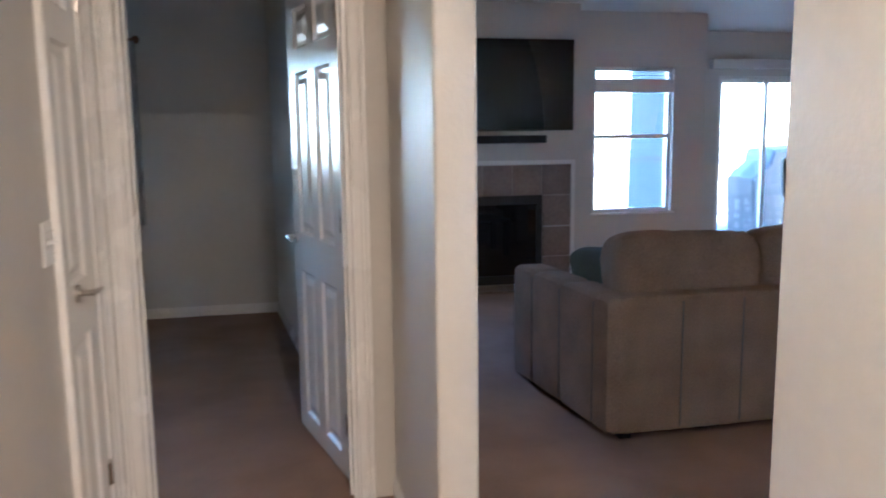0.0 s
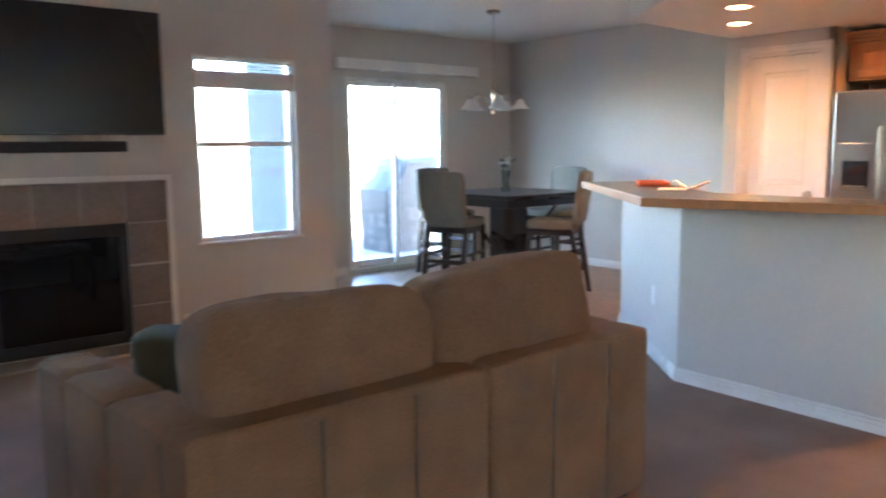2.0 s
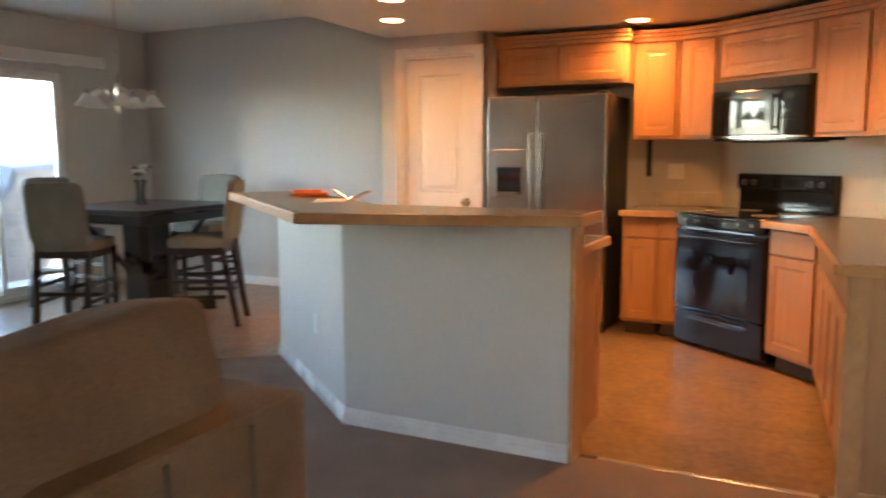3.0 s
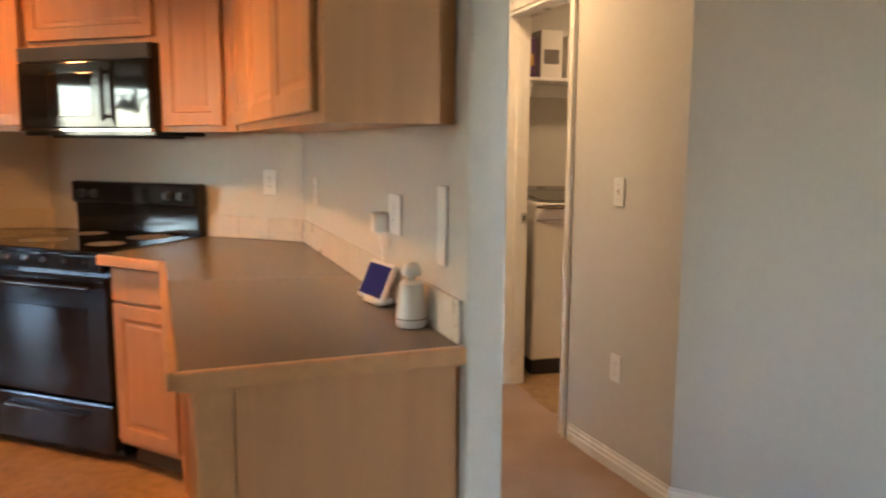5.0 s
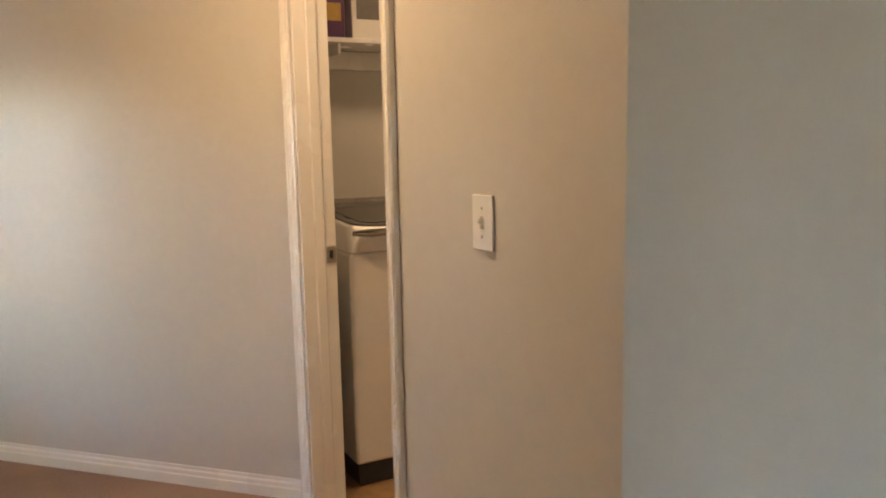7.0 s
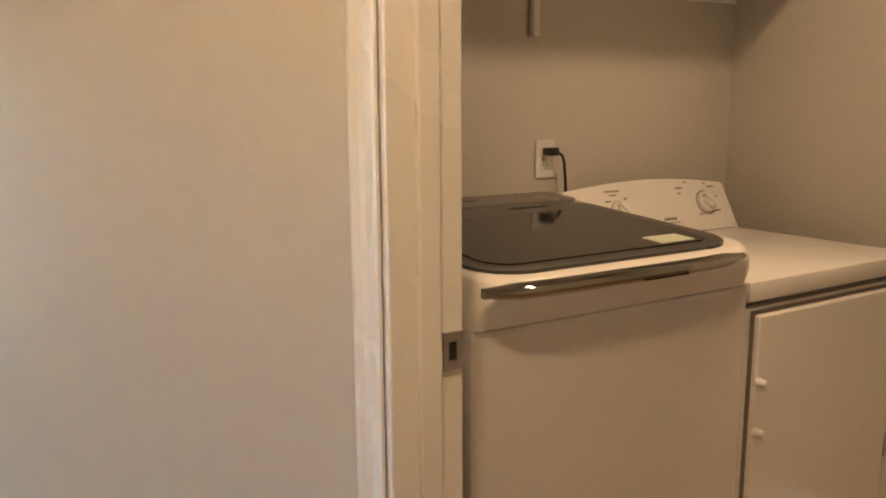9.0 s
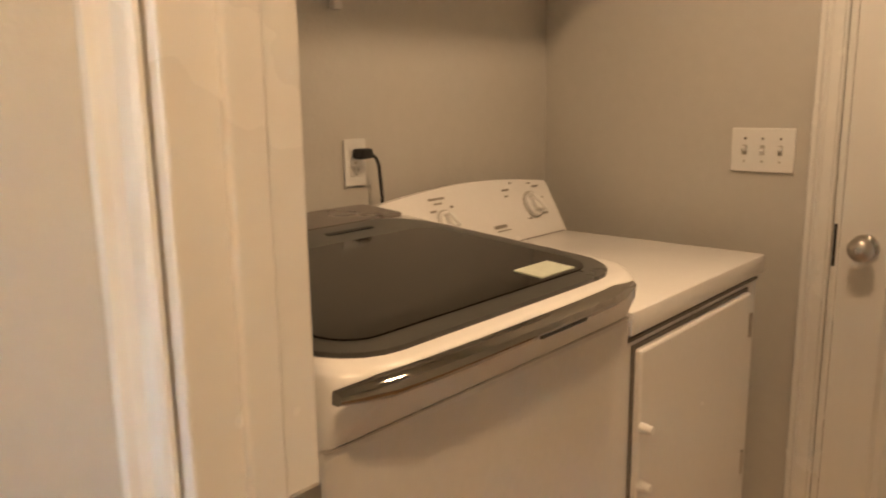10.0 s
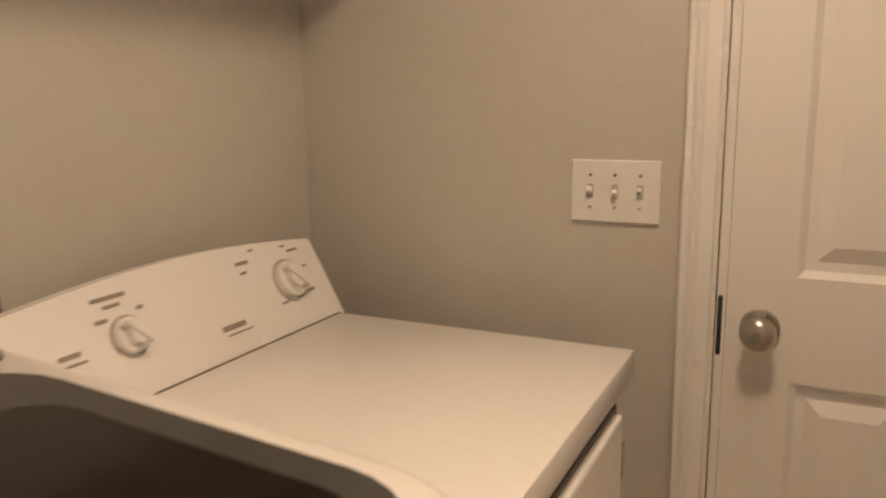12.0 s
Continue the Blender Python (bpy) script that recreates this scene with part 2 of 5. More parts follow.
def put(name, bm, material, smooth=False):
    me = bpy.data.meshes.new(name)
    bm.to_mesh(me)
    bm.free()
    me.materials.append(material)
    if smooth:
        for p in me.polygons:
            p.use_smooth = True
        me.set_sharp_from_angle(angle=radians(40))
    return new(name, me)


def part(name, bm, material, parent, label="", smooth=False):
    ob = put(name, bm, material, smooth)
    ob.parent = parent
    if label:
        ob["label"] = label
    return ob


def thing(name, label, category, m=None, group="", kind=""):
    ob = new(name)
    ob.empty_display_size = 0.1
    if m is not None:
        ob.matrix_world = m
    return tagged(ob, label, category, group, kind)


def B():
    return bmesh.new()


def one(*a, **k):
    bm = bmesh.new()
    box(bm, *a, **k)
    return bm


def structure(name, bm, material, label, category):
    return tagged(put(name, bm, material), label, category, kind="structure")


def wall(name, p, q, thick, z1, holes=(), z0=0.0, label="beige painted drywall with fine orange-peel texture", material=None, round_=0.012):
    """A wall from p to q; thick > 0 lies to the left of that way. holes: (from, to, low, high) along it."""
    p, q = Vector((*p, 0)), Vector((*q, 0))
    ln = (q - p).length
    ex = (q - p).normalized()
    ey = Vector((-ex.y, ex.x, 0))
    ss = sorted({0.0, ln, *[h[0] for h in holes], *[h[1] for h in holes]})
    zs = sorted({z0, z1, *[h[2] for h in holes], *[h[3] for h in holes]})
    bm = B()
    cache = {}

    def vert(i, j, k):
        key = (i, j, k)
        if key not in cache:
            co = p + ex * ss[i] + ey * (thick * k)
            cache[key] = bm.verts.new((co.x, co.y, zs[j]))
        return cache[key]

    def solid(i, j):
        if not (0 <= i < len(ss) - 1 and 0 <= j < len(zs) - 1):
            return False
        s, z = (ss[i] + ss[i + 1]) / 2, (zs[j] + zs[j + 1]) / 2
        return not any(h[0] < s < h[1] and h[2] < z < h[3] for h in holes)

    for i in range(len(ss) - 1):
        for j in range(len(zs) - 1):
            if not solid(i, j):
                continue
            for k in (0, 1):
                bm.faces.new((vert(i, j, k), vert(i + 1, j, k), vert(i + 1, j + 1, k), vert(i, j + 1, k)))
            for di, dj, a, b in ((-1, 0, (i, j), (i, j + 1)), (1, 0, (i + 1, j), (i + 1, j + 1)), (0, -1, (i, j), (i + 1, j)), (0, 1, (i, j + 1), (i + 1, j + 1))):
                if not solid(i + di, j + dj):
                    bm.faces.new((vert(*a, 0), vert(*b, 0), vert(*b, 1), vert(*a, 1)))
    bmesh.ops.recalc_face_normals(bm, faces=bm.faces)
    if round_:
        es = [e for e in bm.edges if len(e.link_faces) == 2 and e.calc_face_angle() > 1.0 and abs((e.verts[0].co - e.verts[1].co).normalized().z) > 0.9]
        bmesh.ops.bevel(bm, geom=es, offset=round_, segments=4, affect="EDGES", profile=0.5)
    ob = put(name, bm, material or M_WALL, smooth=True)
    return tagged(ob, label, "wall", kind="structure")


def baseboard(p, q, side=1, h=0.085, d=0.014):
    """A moulded skirting board from p to q, standing out to the left (side 1) or right (-1)."""
    p, q = Vector((*p, 0)), Vector((*q, 0))
    ex = (q - p).normalized()
    ey = Vector((-ex.y, ex.x, 0)) * side
    prof = [(0.001, 0), (d, 0), (d, h * 0.55), (d * 0.72, h * 0.6), (d * 0.72, h * 0.78), (d * 0.4, h * 0.84), (d * 0.4, h), (0.001, h)]
    bm = B()
    a = [bm.verts.new(p + ey * u + Vector((0, 0, w))) for u, w in prof]
    b = [bm.verts.new(q + ey * u + Vector((0, 0, w))) for u, w in prof]
    n = len(prof)
    for i in range(n):
        j = (i + 1) % n
        bm.faces.new((a[i], a[j], b[j], b[i]))
    bm.faces.new(a)
    bm.faces.new(list(reversed(b)))
    bmesh.ops.recalc_face_normals(bm, faces=bm.faces)
    return tagged(put("baseboard", bm, M_TRIM), "white moulded baseboard along the wall", "baseboard", kind="structure")

# ---- floors and ceilings ----
bm = B()
prism(bm, [(-3.2, 2.5), (-0.1, 2.5), (-0.1, -0.93), (1.57, -0.93), (1.57, -3.2), (9.6, -3.2), (9.6, 8.24), (-3.2, 8.24)], -0.12, 0.0)
structure("floor", bm, M_VINYL, "brown mottled stone-look sheet vinyl floor", "floor")
bm = B()
prism(bm, [(-3.1, 2.6), (0.0, 2.6), (0.0, -0.85), (1.6, -0.85), (1.6, -3.1), (3.1, -3.1), (6.1, -0.15), (7.75, -0.12), (9.35, 1.48), (9.35, 2.46), (8.2, 2.46), (7.26, 1.03), (5.2, 0.9), (5.2, 2.6), (5.2, 3.7), (6.0, 4.72), (4.9, 6.1), (4.9, 7.0), (0.0, 7.0), (-3.1, 7.0)], -0.003, 0.006)
structure("floor_carpet", bm, M_CARPET, "brown-grey cut pile carpet with scuffed traffic marks", "carpet")
bm = B()
box(bm, 5.185, 5.215, 0.95, 2.55, 0.0, 0.009, 0.003)
structure("threshold_strip", bm, M_NICKEL, "thin metal strip between carpet and kitchen vinyl", "threshold")

CEIL = 2.56
bm = B()
prism(bm, [(-3.25, 2.45), (-0.15, 2.45), (-0.15, -0.95), (1.5, -0.95), (1.5, -3.25), (9.6, -3.25), (9.6, 8.25), (-3.25, 8.25)], CEIL, CEIL + 0.15)
structure("ceiling", bm, M_CEIL, "off-white textured drywall ceiling", "ceiling")
bm = B()
prism(bm, [(5.25, 0.95), (7.23, 1.10), (8.09, 2.24), (8.09, 4.78), (5.95, 4.68), (5.25, 3.75)], 2.20, CEIL - 0.004)
structure("ceiling_soffit", bm, M_CEIL, "dropped drywall soffit over the kitchen", "soffit")
bm = B()
box(bm, 6.5, 8.48, -1.86, -0.19, 2.44, 2.5)
structure("ceiling_laundry", bm, M_CEIL, "low painted ceiling of the laundry room", "ceiling")

# the stove stands across the kitchen's corner; its front runs from R0 to R1
R0, R1 = Vector((7.455, 2.495)), Vector((7.000, 1.893))
du = (R1 - R0).normalized()
back = Vector((-du.y, du.x))
# the kitchen's south wall and all along it lies turned by a few degrees
SOUTH = pose(5.25, .935, 0, 0, 0, 4.31) @ pose(-5.25, -.935, 0)


def sp_(x, y):
    v = SOUTH @ Vector((x, y, 0))
    return (v.x, v.y)


# ---- walls ----
H = CEIL
wall("wall_tv", (0.9, 6.93), (4.88, 6.93), 0.15, H, [(0.06, 0.72, 0.62, 2.04), (2.79, 3.63, 0.62, 2.04)])
wall("wall_return", (4.73, 7.08), (4.73, 8.22), -0.15, H)
wall("wall_slider", (4.88, 8.07), (8.24, 8.07), 0.15, H, [(0.86, 2.20, 0.03, 2.06)])
wall("wall_east", (8.09, 8.07), (8.09, 2.08), 0.15, H)
wall("wall_pantry", (7.42, 4.80), (7.42, 3.92), 0.10, 2.2, [(0.20, 0.82, 0.0, 2.03)])
wall("wall_pantry_side", (8.09, 4.80), (7.52, 4.80), 0.10, H)
wall("wall_fridge_side", (7.42, 3.92), (8.09, 3.92), 0.06, 2.2)
wall("wall_range", tuple(R0 + back * .64 - du * .14), tuple(R1 + back * .64 + du * .60), 0.10, H)
wall("wall_kitchen_south", (5.25, 0.838), (7.26, 0.990), 0.095, H)
# Unseen passage, added to hold a window that lights the hall wall.
wall("wall_passage_west", (7.26, 0.965), (8.25, 2.43), 0.06, H)
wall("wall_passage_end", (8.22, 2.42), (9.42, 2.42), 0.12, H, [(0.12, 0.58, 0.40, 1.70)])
wall("wall_passage_east", (9.30, 2.42), (9.30, 1.52), 0.12, H)
wall("wall_hall_diagonal", (7.715, -0.065), (9.31, 1.53), -0.12, H)
wall("wall_laundry_north", (8.6, -0.06), (6.76, -0.06), 0.12, H, [(0.993, 1.765, 0.0, 2.04)], round_=0)
wall("wall_switch", (6.76, -0.06), (6.03, -0.135), 0.12, H, round_=0)
wall("wall_diagonal", (6.03, -0.135), (3.05, -3.115), 0.12, H, round_=0)
wall("wall_south", (3.05, -3.115), (1.58, -3.115), 0.12, H)
wall("wall_hall_right", (1.34, -0.80), (1.34, 0.84), -0.15, H)
wall("wall_front", (1.48, -3.2), (1.48, -0.80), -0.12, H, [(0.15, 1.50, 0.45, 2.10)])
wall("wall_hall_end", (-0.4, -0.8), (1.58, -0.8), -0.12, H)
wall("wall_stub", (1.144, 1.83), (1.144, 2.74), 0.12, H)
wall("wall_bedroom_door", (-0.35, 2.62), (1.03, 2.62), 0.12, H, [(0.47, 1.23, 0.0, 2.04)])
wall("wall_bedroom_right", (0.93, 2.74), (0.61, 6.10), -0.015, H, round_=0)
wall("wall_bedroom_far", (0.75, 6.05), (-3.1, 6.05), -0.12, H, [(1.52, 2.05, 1.10, 1.98)])
wall("wall_bedroom_left", (-3.1, 6.1), (-3.1, 2.5), -0.12, H)
wall("wall_bedroom_near", (-3.1, 2.62), (-0.355, 2.62), 0.12, H)
wall("wall_living_left", (1.144, 2.74), (0.95, 2.74), -0.1, H)
wall("wall_living_west", (0.95, 2.84), (0.95, 6.93), 0.02, H, round_=0)
wall("wall_hall_left", (0.03, -0.8), (0.03, 2.62), 0.12, H, [(2.89, 3.355, 0.0, 2.04)])
wall("wall_laundry_east", (8.485, -1.98), (8.485, -0.18), -0.12, H)
wall("wall_laundry_south", (6.3, -1.866), (8.6, -1.866), -0.12, H, [(0.56, 1.31, 0.0, 2.04)])
wall("wall_laundry_west", (6.45, -0.18), (6.45, -1.87), -0.12, H)
for a, b, s in (((0.95, 6.93), (1.84, 6.93), -1), ((3.38, 6.93), (4.88, 6.93), -1), ((4.88, 6.93), (4.88, 8.07), -1), ((4.88, 8.07), (5.70, 8.07), -1), ((7.12, 8.07), (8.09, 8.07), -1),
                ((8.09, 8.07), (8.09, 4.90), -1), ((7.72, -0.06), (9.29, 1.51), 1), ((6.742, -0.06), (6.03, -0.135), -1), ((6.03, -0.135), (3.06, -3.105), -1),
                ((7.25, 0.989), (5.26, 0.839), 1), ((0.75, 6.05), (-3.0, 6.05), 1), ((0.925, 2.80), (0.615, 6.05), 1), ((1.34, 0.83), (1.34, -0.8), -1), ((1.025, 1.84), (1.025, 2.62), 1), ((1.144, 2.74), (1.144, 1.84), 1), ((1.14, 1.83), (1.03, 1.83), 1), ((5.25, 0.93), (5.25, 0.842), -1)):
    baseboard(a, b, s)

# chimney breast with its opening
bm = B()
for x0, x1, z0, z1 in ((1.84, 2.17, 0.0, 2.56), (3.02, 3.38, 0.0, 2.56), (2.17, 3.02, 0.85, 2.56), (2.17, 3.02, 0.0, 0.03)):
    box(bm, x0, x1, 6.55, 6.926, z0, min(z1, CEIL - 0.002))
bmesh.ops.remove_doubles(bm, verts=bm.verts, dist=0.0005)
structure("wall_chimney", bm, M_WALL, "beige painted chimney breast around the fireplace", "wall")


# ---- windows and doors ----
def window(name, x0, x1, y, z0, z1):
    w = thing(name, "white vinyl single-hung window with a raised blind", "window", kind="structure")
    f = 0.035
    for n, b in (("frame_left", (x0, x0 + f, y + .05, y + .12, z0, z1)), ("frame_right", (x1 - f, x1, y + .05, y + .12, z0, z1)),
                 ("frame_top", (x0 + f, x1 - f, y + .05, y + .12, z1 - f, z1)), ("frame_bottom", (x0 + f, x1 - f, y + .05, y + .12, z0, z0 + f)),
                 ("meeting_rail", (x0 + f, x1 - f, y + .045, y + .10, (z0 + z1) / 2 + .02, (z0 + z1) / 2 + .06))):
        part(n, one(*b, bev=0.004), M_TRIM, w)
    sill = part("window_sill", one(x0 - 0.03, x1 + 0.03, y - 0.03, y + 0.05, z0 - 0.022, z0 - 0.001, bev=0.005), M_TRIM, w)
    for za, zb in ((z0 + f, (z0 + z1) / 2 + .02), ((z0 + z1) / 2 + .06, z1 - f)):
        p = part("pane", one(x0 + f, x1 - f, y + .083, y + .087, za, zb), M_PANE, w)
        p.visible_shadow = False
    blind = thing("window_blind", "white slatted blind drawn up to the window head", "blind")
    part("headrail", one(x0 + .004, x1 - .004, y + .002, y + .045, z1 - .022, z1 - .002, bev=.004), M_TRIM, blind)
    for i in range(3):
        z = z1 - .035 - i * .028
        part("slat", one(x0 + .006, x1 - .006, y - .002, y + .044, z - .004, z, bev=.001), M_WHITEP, blind)
    for i in range(9):
        z = z1 - .115 - i * .0125
        part("slat", one(x0 + .006, x1 - .006, y - .002, y + .044, z - .0115, z, bev=.001), M_WHITEP, blind)
    part("bottom_rail", one(x0 + .006, x1 - .006, y, y + .044, z1 - .246, z1 - .228, bev=.003), M_TRIM, blind)
    return w


window("window_1", 0.96, 1.62, 6.93, 0.62, 2.04)
window("window_2", 3.69, 4.53, 6.93, 0.62, 2.04)
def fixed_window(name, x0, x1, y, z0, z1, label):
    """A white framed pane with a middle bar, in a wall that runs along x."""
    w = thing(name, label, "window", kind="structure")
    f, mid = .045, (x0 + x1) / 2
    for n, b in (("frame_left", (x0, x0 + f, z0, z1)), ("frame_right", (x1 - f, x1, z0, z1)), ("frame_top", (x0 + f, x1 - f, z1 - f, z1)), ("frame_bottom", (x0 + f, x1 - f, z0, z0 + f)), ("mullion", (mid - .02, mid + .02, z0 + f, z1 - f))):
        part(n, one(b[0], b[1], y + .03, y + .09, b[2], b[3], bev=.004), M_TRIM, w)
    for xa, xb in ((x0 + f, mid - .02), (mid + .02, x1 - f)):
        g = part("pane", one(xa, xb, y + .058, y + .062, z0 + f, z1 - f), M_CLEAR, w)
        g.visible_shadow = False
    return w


fixed_window("window_3", -1.30, -0.77, 6.05, 1.10, 1.98, "white bedroom window beside the drape")
# second one is unseen, added for cool daylight on the hall wall
fixed_window("fill_window_hall", 8.34, 8.80, 2.42, 0.40, 1.70, "unseen white window added to light the hall wall")
# Unseen front window, added as a fill of daylight for the living room.
fw = thing("window_5", "unseen wide front window added to let in fill daylight", "window", kind="structure")
for n, b in (("frame_left", (-3.05, -3.01, .45, 2.10)), ("frame_right", (-1.74, -1.70, .45, 2.10)), ("frame_top", (-3.01, -1.74, 2.06, 2.10)), ("frame_bottom", (-3.01, -1.74, .45, .49)), ("mullion", (-2.40, -2.36, .49, 2.06))):
    part(n, one(1.49, 1.55, b[0], b[1], b[2], b[3], bev=.004), M_TRIM, fw)
for ya, yb in ((-3.01, -2.40), (-2.36, -1.74)):
    g = part("pane", one(1.51, 1.515, ya, yb, .49, 2.06), M_CLEAR, fw)
    g.visible_shadow = False

sl = thing("sliding_door", "white framed two-panel sliding glass patio door, closed", "patio door", kind="structure")
X0, X1, YS = 5.74, 7.08, 8.07
for n, b in (("frame_left", (X0, X0 + .035, YS + .02, YS + .13, .03, 2.06)), ("frame_right", (X1 - .035, X1, YS + .02, YS + .13, .03, 2.06)),
             ("frame_top", (X0 + .035, X1 - .035, YS + .02, YS + .13, 2.025, 2.06)), ("track", (X0 + .035, X1 - .035, YS + .02, YS + .13, .03, .06))):
    part(n, one(*b, bev=.004), M_TRIM, sl)
for n, xa, xb, yo in (("fixed_panel", X0 + .035, 6.44, .085), ("sliding_panel", 6.36, X1 - .035, .045)):
    bm = B()
    for b in ((xa, xa + .05, .06, 2.025), (xb - .05, xb, .06, 2.025), (xa + .05, xb - .05, .06, .12), (xa + .05, xb - .05, 1.975, 2.025)):
        box(bm, b[0], b[1], YS + yo - .018, YS + yo + .018, b[2], b[3], .003)
    pn = part(n, bm, M_TRIM, sl)
    g = part("pane", one(xa + .05, xb - .05, YS + yo - .003, YS + yo + .003, .12, 1.975), M_PANE, pn)
    g.visible_shadow = False
part("handle", one(6.385, 6.405, YS + .0, YS + .026, .95, 1.15, bev=.006), M_WHITEP, sl)
bm = B()
box(bm, 5.6, 7.5, YS - .09, YS - .004, 2.13, 2.24, .006)
tagged(put("door_valance", bm, M_TRIM), "white valance rail above the patio door", "valance")


def panels_on(bm, w, z_rows, cols, y, depth=0.008, edge=0.10, gap=0.10):
    cw = (w - 2 * edge - (cols - 1) * gap) / cols
    for za, zb in z_rows:
        for c in range(cols):
            xa = edge + c * (cw + gap)
            ring = [(xa, za), (xa + cw, za), (xa + cw, zb), (xa, zb)]
            cx, cz = xa + cw / 2, (za + zb) / 2
            sy = 1 if y > 0 else -1
            lv = []
            for k, dep in ((1.0, 0.0), (0.93, -depth), (0.80, -depth), (0.72, -depth * 0.15)):
                inset = (1 - k) * min(cw, zb - za) * 0.5
                lv.append([bm.verts.new((px + (inset if px < cx else -inset), y + sy * (dep + 0.0005), pz + (inset if pz < cz else -inset))) for px, pz in ring])
            for a, b in zip(lv, lv[1:]):
                for i in range(4):
                    j = (i + 1) % 4
                    bm.faces.new((a[i], a[j], b[j], b[i]))
            bm.faces.new(lv[-1])


def panel_leaf(parent, w, h, t=0.035, rows=((0.10, 0.78), (0.95, 1.66), (1.76, 1.93)), cols=2, name="leaf"):
    """A moulded panel door; its hinge edge at x = 0, faces at y = 0 and y = -t."""
    bm = B()
    edge, gap = 0.11, 0.10
    cw = (w - 2 * edge - (cols - 1) * gap) / cols
    xs = sorted({0.0, w, *[edge + c * (cw + gap) for c in range(cols)], *[edge + c * (cw + gap) + cw for c in range(cols)]})
    zs = sorted({0.012, h, *[r[0] for r in rows], *[r[1] for r in rows]})
    for y in (0.0, -t):
        for i in range(len(xs) - 1):
            for j in range(len(zs) - 1):
                mx, mz = (xs[i] + xs[i + 1]) / 2, (zs[j] + zs[j + 1]) / 2
                if any(a < mz < b for a, b in rows) and any(edge + c * (cw + gap) < mx < edge + c * (cw + gap) + cw for c in range(cols)):
                    continue
                bm.faces.new([bm.verts.new((px, y, pz)) for px, pz in ((xs[i], zs[j]), (xs[i + 1], zs[j]), (xs[i + 1], zs[j + 1]), (xs[i], zs[j + 1]))])
        sy = 1 if y == 0.0 else -1
        for za, zb in rows:
            for c in range(cols):
                xa = edge + c * (cw + gap)
                ring = [(xa, za), (xa + cw, za), (xa + cw, zb), (xa, zb)]
                cx, cz = xa + cw / 2, (za + zb) / 2
                lv = []
                for ins, dep in ((0.0, 0.0), (0.012, 0.013), (0.028, 0.013), (0.055, 0.002)):
                    lv.append([bm.verts.new((px + (ins if px < cx else -ins), y - sy * dep, pz + (ins if pz < cz else -ins))) for px, pz in ring])
                for a, b in zip(lv, lv[1:]):
                    for i in range(4):
                        j = (i + 1) % 4
                        bm.faces.new((a[i], a[j], b[j], b[i]))
                bm.faces.new(lv[-1])
    for xa in (0.0, w):
        bm.faces.new([bm.verts.new(c) for c in ((xa, 0, 0.012), (xa, -t, 0.012), (xa, -t, h), (xa, 0, h))])
    for z in (0.012, h):
        bm.faces.new([bm.verts.new(c) for c in ((0, 0, z), (w, 0, z), (w, -t, z), (0, -t, z))])
    bmesh.ops.remove_doubles(bm, verts=bm.verts, dist=0.0004)
    bmesh.ops.recalc_face_normals(bm, faces=bm.faces)
    return part(name, bm, M_DOOR, parent)


def lever(parent, x, z, y, side, way=-1, name="lever_handle"):
    bm = B()
    tube(bm, (x, y, z), (x, y + side * .012, z), .027, seg=20)
    tube(bm, (x, y + side * .012, z), (x, y + side * .055, z), .010)
    tube(bm, (x, y + side * .05, z), (x + way * .095, y + side * .052, z - .004), .009, .007)
    return part(name, bm, M_NICKEL, parent, "satin nickel lever", True)


def round_knob(parent, x, z, y, side, name="door_knob"):
    k = B()
    prof = [(.0, .062), (.016, .061), (.027, .054), (.031, .043), (.027, .032), (.014, .022), (.012, .010), (.033, .008), (.034, 0.0)]
    lathe(k, prof, m=Matrix.Translation((x, y, z)) @ Matrix.Rotation(radians(-90 * side), 4, "X"), seg=28)
    bmesh.ops.recalc_face_normals(k, faces=k.faces)
    kn = part(name, k, M_NICKEL, parent, "satin nickel round knob", True)
    b = B()
    tube(b, (x, y + side * .062, z), (x, y + side * .065, z), .008, seg=14)
    part("lock_button", b, M_CHROME, kn)


def hinge(parent, x, z, y, side):
    bm = B()
    tube(bm, (x, y, z - .045), (x, y, z + .045), .007)
    box(bm, x, x + .03, y - side * .003, y, z - .044, z + .044)
    part("hinge", bm, M_NICKEL, parent, "satin nickel hinge")


def casing(name, p, q, n, z1=2.04, w=0.065, d=0.016, label="white moulded door casing"):
    """Moulding round a door opening on one wall face; p to q across the opening, n the outward normal."""
    p, q, n = Vector((*p, 0)), Vector((*q, 0)), Vector((*n, 0)).normalized()
    ex = (q - p).normalized()
    ln = (q - p).length
    t = thing(name, label, "door casing", kind="structure")
    prof = [(0.0, 0.004), (0.0, .009), (w * .10, .012), (w * .17, .007), (w * .5, .010), (w * .62, .016), (w * .70, .012), (w * .8, .021), (w * .93, .022), (w, .016), (w, 0.002)]

    def strip(nm, pts_fn):
        bm = B()
        a = [bm.verts.new(pts_fn(u, v, 0)) for u, v in prof]
        b = [bm.verts.new(pts_fn(u, v, 1)) for u, v in prof]
        k = len(prof)
        for i in range(k):
            j = (i + 1) % k
            bm.faces.new((a[i], a[j], b[j], b[i]))
        bm.faces.new(a)
        bm.faces.new(list(reversed(b)))
        bmesh.ops.recalc_face_normals(bm, faces=bm.faces)
        part(nm, bm, M_TRIM, t)

    up = Vector((0, 0, 1))
    strip("left_casing", lambda u, v, e: p - ex * u + n * v + up * (e * (z1 + u)))
    strip("right_casing", lambda u, v, e: q + ex * u + n * v + up * (e * (z1 + u)))
    strip("head_casing", lambda u, v, e: p + ex * ((-u) if e == 0 else ln + u) + n * v + up * (z1 + u))
    return t


